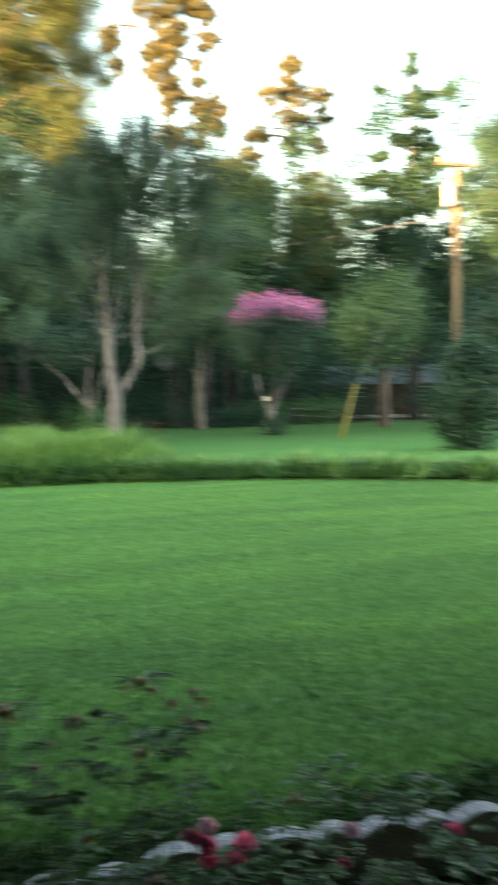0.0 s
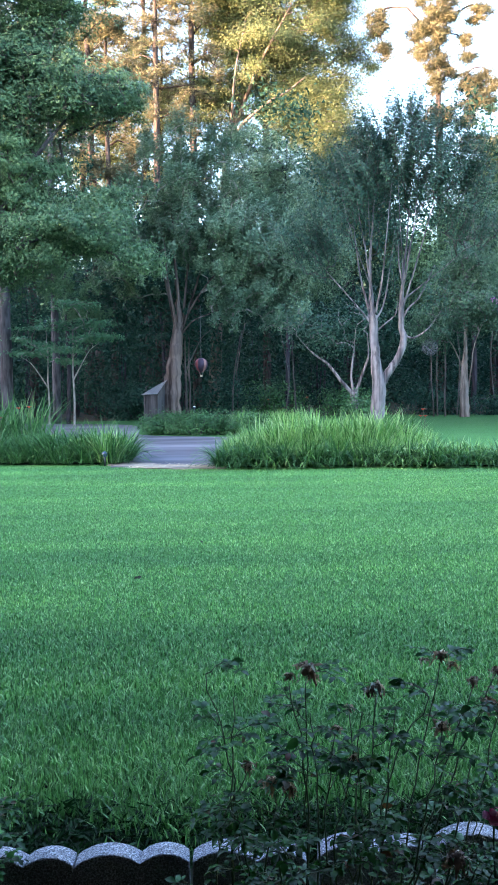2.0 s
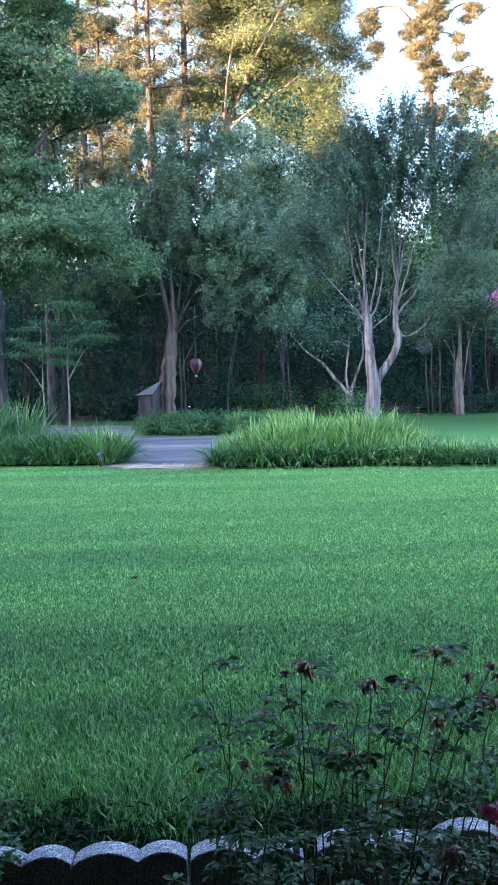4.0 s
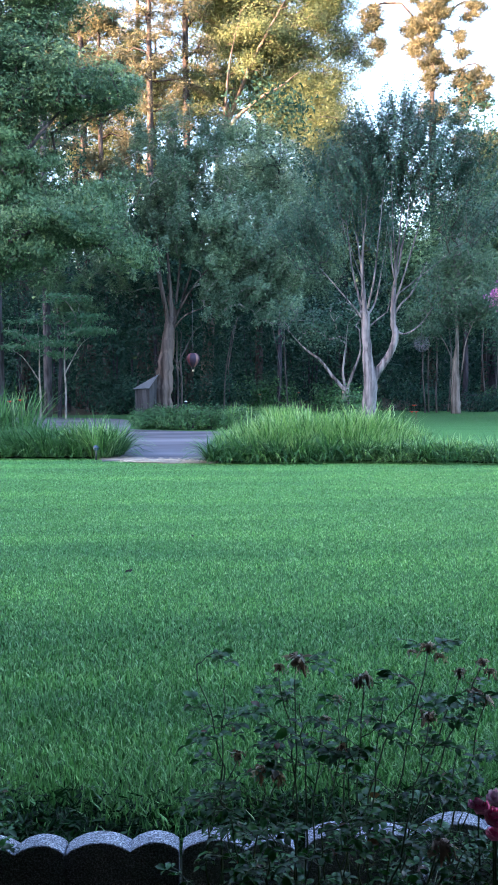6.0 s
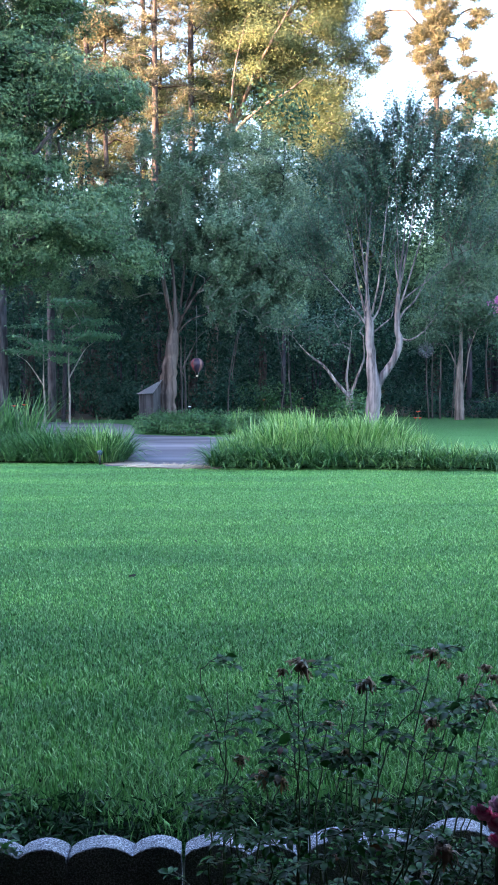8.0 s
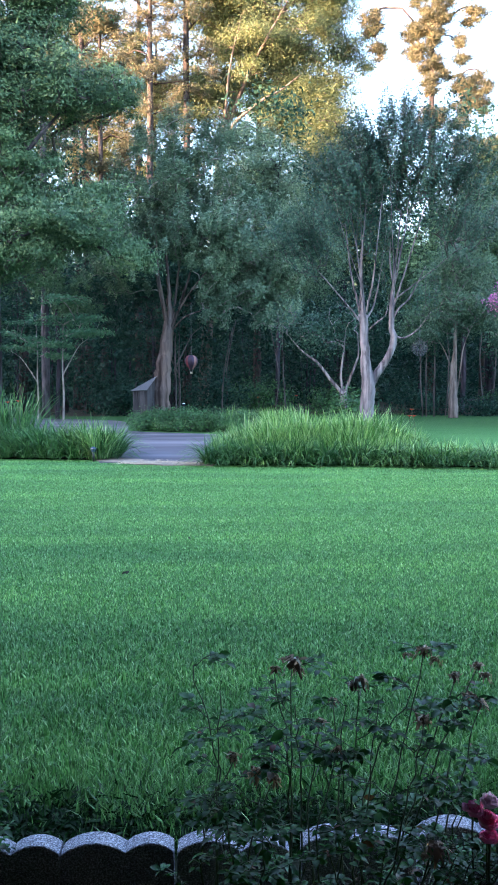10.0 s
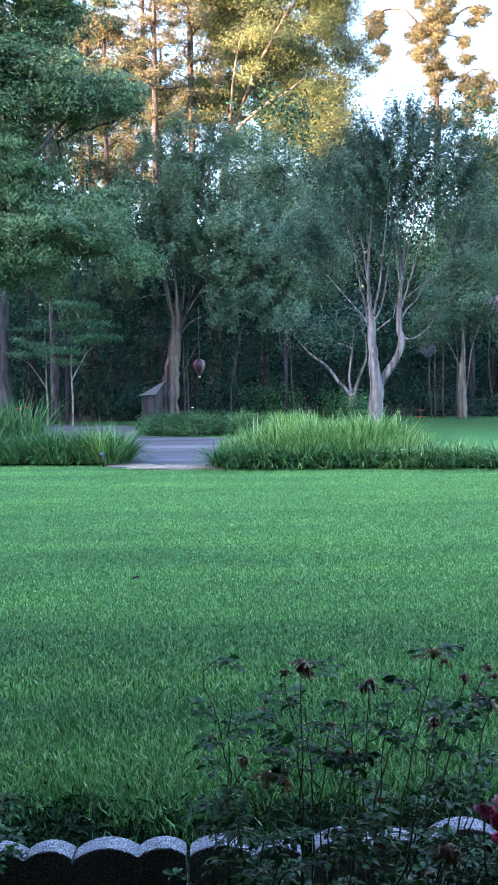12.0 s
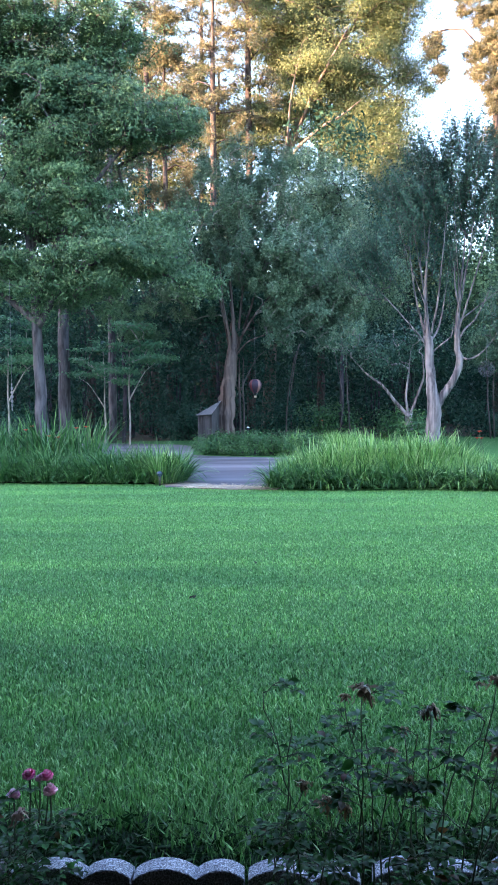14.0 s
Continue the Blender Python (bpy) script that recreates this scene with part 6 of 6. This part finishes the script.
        part("bloom", mesh_of("bloom", verts, faces, mat, smooth=True), t, lab)

    for x, y, z, sz, mat, lab in blooms:
        petals(np.array([x, y, z]), sz * 1.2, mat, 24, lab, 0.95, 0.3, rg.uniform(0.1, 0.45))
        v, f = tubes([(np.array([(x, y, z + 0.004), (x, y + 0.004, z - 0.05), (x * 0.9, y, z - 0.14)]), [0.003, 0.002, 0.002])], 5)
        part("flower_stalk", mesh_of("flower_stalk", v, f, M_STEM), t)
    def withered(c, size, mat, lab):
        verts, faces = [], []
        for k in range(15):
            an = k * 2.4 + rg.uniform(-0.4, 0.4)
            o = np.array([math.cos(an), math.sin(an), 0])
            s = np.array([-math.sin(an), math.cos(an), 0])
            b = len(verts)
            drop, reach, tw = rg.uniform(-0.3, 1.25), rg.uniform(0.25, 0.85), rg.uniform(-1.4, 1.4)
            for i, (r_, z_, w_) in enumerate(((0.1, 0.1, 0.16), (0.6, 0.14, 0.26), (0.95, -0.3, 0.32), (1.05, -0.7, 0.24), (1.3, -1.0, 0.06))):
                m = c + o * size * reach * r_ + np.array([0, 0, size * (z_ if z_ > 0 else z_ * drop)]) + rg.normal(0, 0.12 * size, 3)
                d = s * math.cos(tw * i / 3) + np.array([0, 0, 1]) * math.sin(tw * i / 3)
                verts += [m - d * size * w_ * 0.72, m + o * size * 0.08, m + d * size * w_ * 0.72]
                if i:
                    q0 = b + 3 * (i - 1)
                    faces += [(q0, q0 + 1, q0 + 4, q0 + 3), (q0 + 1, q0 + 2, q0 + 5, q0 + 4)]
        part("spent_bloom", mesh_of("spent_bloom", verts, faces, mat, smooth=True), t, lab)

    for x, y, z, sz in spent:
        pale = z < 0.3
        withered(np.array([x, y, z + sz * 0.4]), sz * 0.82, M_FADED if pale else M_DEAD, "faded pinkish-brown rose head" if pale else "withered brown rose head")
    return t


DEEP = "deep pink rose bloom"
LIGHT = "light pink rose bloom"
fx, fy = 0.14, 1.76
rc = np.random.default_rng(77)
LOWER = [(float(rc.uniform(-0.24, 0.46)), float(rc.uniform(-0.1, 0.06)), float(rc.uniform(0.14, 0.40))) for _ in range(17)]
rose_bush((fx, fy, -0.018),
          [(-0.246, 0.02, 0.61, -0.19), (-0.19, 0.02, 0.56, -0.2), (-0.036, 0.04, 0.6, -0.03), (-0.073, 0.04, 0.585, -0.04), (-0.03, 0.03, 0.52, -0.05), (0.109, 0.04, 0.56, 0.11), (0.08, 0.03, 0.52, 0.1), (0.15, 0.03, 0.53, 0.11), (0.057, 0.08, 0.505, 0.04), (0.025, 0.04, 0.475, 0.03),
           (0.244, 0.03, 0.63, 0.1), (0.22, 0.03, 0.55, 0.11), (0.238, -0.01, 0.495, 0.14), (0.315, 0.04, 0.57, 0.15), (0.363, 0.04, 0.595, 0.15), (0.37, 0.04, 0.51, 0.17), (-0.161, 0.01, 0.41, -0.19), (0.056, -0.01, 0.435, 0.06), (-0.113, -0.04, 0.395, -0.12), (-0.081, -0.04, 0.38, -0.09), (0.3, 0.0, 0.42, 0.2)] + LOWER,
          901, "leggy rose bush with dark leaves and withered brown heads",
          [],
          [(-0.073, 0.04, 0.59, 0.019), (-0.036, 0.04, 0.60, 0.034), (-0.022, 0.04, 0.59, 0.02), (0.109, 0.04, 0.562, 0.028), (0.094, 0.04, 0.555, 0.018), (0.057, 0.08, 0.508, 0.017), (0.025, 0.04, 0.475, 0.02), (0.211, 0.03, 0.623, 0.015), (0.244, 0.03, 0.632, 0.024), (0.271, 0.03, 0.61, 0.02),
           (0.315, 0.04, 0.573, 0.022), (0.363, 0.04, 0.595, 0.02), (0.381, 0.04, 0.573, 0.022), (0.345, 0.03, 0.53, 0.026), (0.37, 0.04, 0.513, 0.026), (0.238, -0.01, 0.495, 0.028), (-0.161, 0.01, 0.413, 0.022), (0.056, -0.01, 0.437, 0.014), (-0.113, -0.04, 0.397, 0.026), (-0.081, -0.04, 0.385, 0.024), (0.243, -0.1, 0.26, 0.04)], 5.5)
rose_bush((0.5, 1.72, -0.018),
          [(0.02, 0.01, 0.3), (0.08, 0, 0.24), (0.16, 0.03, 0.34), (0.3, 0.05, 0.4), (0.0, -0.03, 0.2), (0.45, 0.02, 0.35), (0.2, -0.05, 0.22), (0.55, 0.0, 0.3)], 902, "low rose bush with deep pink blooms",
          [(-0.03, -0.02, 0.332, 0.03, M_ROSE, DEEP), (-0.002, -0.03, 0.312, 0.032, M_ROSE, DEEP), (0.004, -0.02, 0.346, 0.028, M_ROSEPINK, LIGHT), (0.0, -0.04, 0.28, 0.03, M_ROSE, DEEP), (0.08, -0.02, 0.295, 0.034, M_ROSE, DEEP), (0.055, -0.04, 0.27, 0.034, M_ROSE, DEEP), (0.33, 0.0, 0.27, 0.03, M_ROSEPINK, LIGHT)],
          [(0.2, 0, 0.36, 0.03)], 11)
rose_bush((-0.705, 1.88, -0.018),
          [(0.0, 0.02, 0.33), (0.06, 0.02, 0.34), (0.1, 0, 0.26), (-0.06, 0, 0.31), (-0.15, 0, 0.25), (0.03, -0.04, 0.18)], 903, "small rose bush with light pink blooms above the edging",
          [(0.049, 0.02, 0.372, 0.023, M_ROSE, DEEP), (0.09, 0.02, 0.371, 0.021, M_ROSE, DEEP), (0.07, 0.025, 0.362, 0.014, M_ROSEPINK, LIGHT), (0.097, 0.02, 0.335, 0.024, M_ROSEPINK, LIGHT), (0.01, 0.02, 0.321, 0.024, M_ROSEPINK, LIGHT)],
          [(0.026, 0.01, 0.275, 0.03)], 9)

rose_bush((1.02, 1.74, -0.018),
          [(0.0, 0.0, 0.2), (0.12, 0, 0.16), (-0.12, 0.02, 0.17), (0.25, 0.02, 0.2), (-0.22, 0, 0.13), (0.4, 0, 0.17), (0.55, 0.02, 0.2)], 904, "low leafy rose bush before the edging",
          [(-0.2, 0.0, 0.19, 0.024, M_ROSE, DEEP), (0.08, 0.0, 0.22, 0.024, M_ROSE, DEEP)], [], 8)


def dry_leaf(x, y, turn):
    t = new("fallen_leaf", mesh_of("fallen_leaf", [(-0.024, 0, 0.0), (-0.005, -0.014, 0.01), (0.024, 0, 0.008), (-0.005, 0.014, 0.012), (0, 0, 0.003)],
                                   [(0, 1, 4), (1, 2, 4), (2, 3, 4), (3, 0, 4)], M_DRYLEAF))
    t.matrix_world = pose(x, y, 0.012, 12, -8, turn)
    tagged(t, "dry brown leaf lying on the lawn", "leaf", "fallen leaves")


dry_leaf(-0.76, 5.43, 20)
dry_leaf(-0.43, 6.75, 110)
dry_leaf(-0.745, 5.45, 75)

# ---------------- lawn grass ----------------
rng = np.random.default_rng(1001)


def lawn_blades(name, y0, y1, bent, label):
    """Blades thin out and widen steadily away from the house, so that the sward stays even."""
    area_y = np.linspace(y0, y1, 300)
    wid = (1.10 * area_y + 0.7) * 26500 * (2.2 / area_y) ** 1.42
    count = int(float(wid.mean()) * (y1 - y0))
    y = rng.choice(area_y, count, p=wid / wid.sum()) + rng.uniform(-0.5, 0.5, count) * (y1 - y0) / 300
    x = -0.41 * y - 0.35 + rng.uniform(0, 1, count) * (1.10 * y + 0.7)
    keep = (y > 2.05 + 0.04 * rng.uniform(0, 1, count)) & (y < np.interp(x, [-10, -5.6, -2.6, -2.0, -1.3, -0.5, 1.95, 4.0, 6.0, 8.0, 10.5], [16.2, 15.5, 14.95, 14.5, 13.95, 13.85, 13.75, 13.1, 12.0, 10.4, 8.4]) + rng.uniform(0.1, 0.46, count) + 0.07 * np.sin(x * 6.3) + 0.05 * np.sin(x * 15.1))
    # Blades are thinned by the edging so the strip reads as shaded.
    edge = 2.36 + 0.06 * np.sin(x * 5.1) + 0.05 * np.sin(x * 11.7 + 1)
    keep &= rng.uniform(0, 1, count) < np.interp(y - edge, [-0.16, -0.08, 0.0, 0.1], [0.0, 0.03, 0.3, 1.0])
    x, y = x[keep], y[keep]
    n_ = len(x)
    near = np.clip(1 - (y - 2.15) / 0.75, 0, 1)
    h = np.maximum(0.029 * (2.4 / np.maximum(y, 2.4)) ** 0.8, 0.015)
    w = 0.0041 * (y / 2.2) ** 0.46
    ht = h * rng.uniform(0.55, 1.3, n_) * (1 + 0.65 * near)
    an = rng.uniform(0, 2 * np.pi, n_)
    o = np.stack([np.cos(an), np.sin(an), 0 * an], 1)
    s = np.stack([-np.sin(an), np.cos(an), 0 * an], 1)
    ww = (w * rng.uniform(0.6, 1.4, n_) * (1 + 0.35 * near))[:, None]
    tilt = rng.uniform(0.1, 1.05, n_) * (1 - 0.3 * near)
    p0 = np.stack([x, y, np.full(n_, -0.025)], 1)
    p1 = p0 + o * (ht * 0.4 * tilt)[:, None] + np.array([0, 0, 1]) * (ht * 0.6)[:, None]
    p2 = p1 + o * (ht * 0.75 * tilt)[:, None] + np.array([0, 0, 1]) * (ht * (0.66 - 0.4 * tilt))[:, None]
    k = 5 if bent else 3
    verts = np.stack([p0 - s * ww / 2, p0 + s * ww / 2, p1 - s * ww / 2, p1 + s * ww / 2, p2] if bent else [p0 - s * ww * 0.6, p0 + s * ww * 0.6, p2], 1).reshape(-1, 3)
    me = bpy.data.meshes.new(name)
    me.vertices.add(len(verts))
    me.vertices.foreach_set("co", verts.astype(np.float32).ravel())
    b = np.arange(n_)[:, None] * k
    li = (np.concatenate([b + np.array([[0, 1, 3, 2]]), b + np.array([[2, 3, 4]])], 1) if bent else b + np.array([[0, 1, 2]])).ravel()
    me.loops.add(len(li))
    me.loops.foreach_set("vertex_index", li.astype(np.int32))
    start = (7 * np.arange(n_)[:, None] + np.array([[0, 4]])).ravel() if bent else 3 * np.arange(n_)
    me.polygons.add(len(start))
    me.polygons.foreach_set("loop_start", start.astype(np.int32))
    me.materials.append(M_BLADE)
    me.update(calc_edges=True)
    return tagged(new(name, me), label, "grass", "", "stuff")


# grass leaves coloured dark to stand for shade in the strip behind the edging
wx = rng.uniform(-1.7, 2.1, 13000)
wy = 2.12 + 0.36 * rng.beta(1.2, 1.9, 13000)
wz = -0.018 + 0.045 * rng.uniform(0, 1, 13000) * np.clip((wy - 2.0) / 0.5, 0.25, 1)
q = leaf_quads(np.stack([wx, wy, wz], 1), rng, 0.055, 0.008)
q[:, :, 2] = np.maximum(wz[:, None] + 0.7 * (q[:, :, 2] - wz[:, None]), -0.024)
tagged(new("weeds", quads_mesh("weeds", q, M_SHADEGRASS)), "low grass leaves coloured dark for shade behind the edging", "weeds", "", "stuff")

lawn_blades("near_grass", 2.0, 4.4, True, "thick broad-bladed lawn grass, shaggy along the edging")
lawn_blades("middle_grass", 4.4, 8.5, False, "thick mown lawn grass")
lawn_blades("far_grass", 8.5, 16.0, False, "thick mown lawn grass")
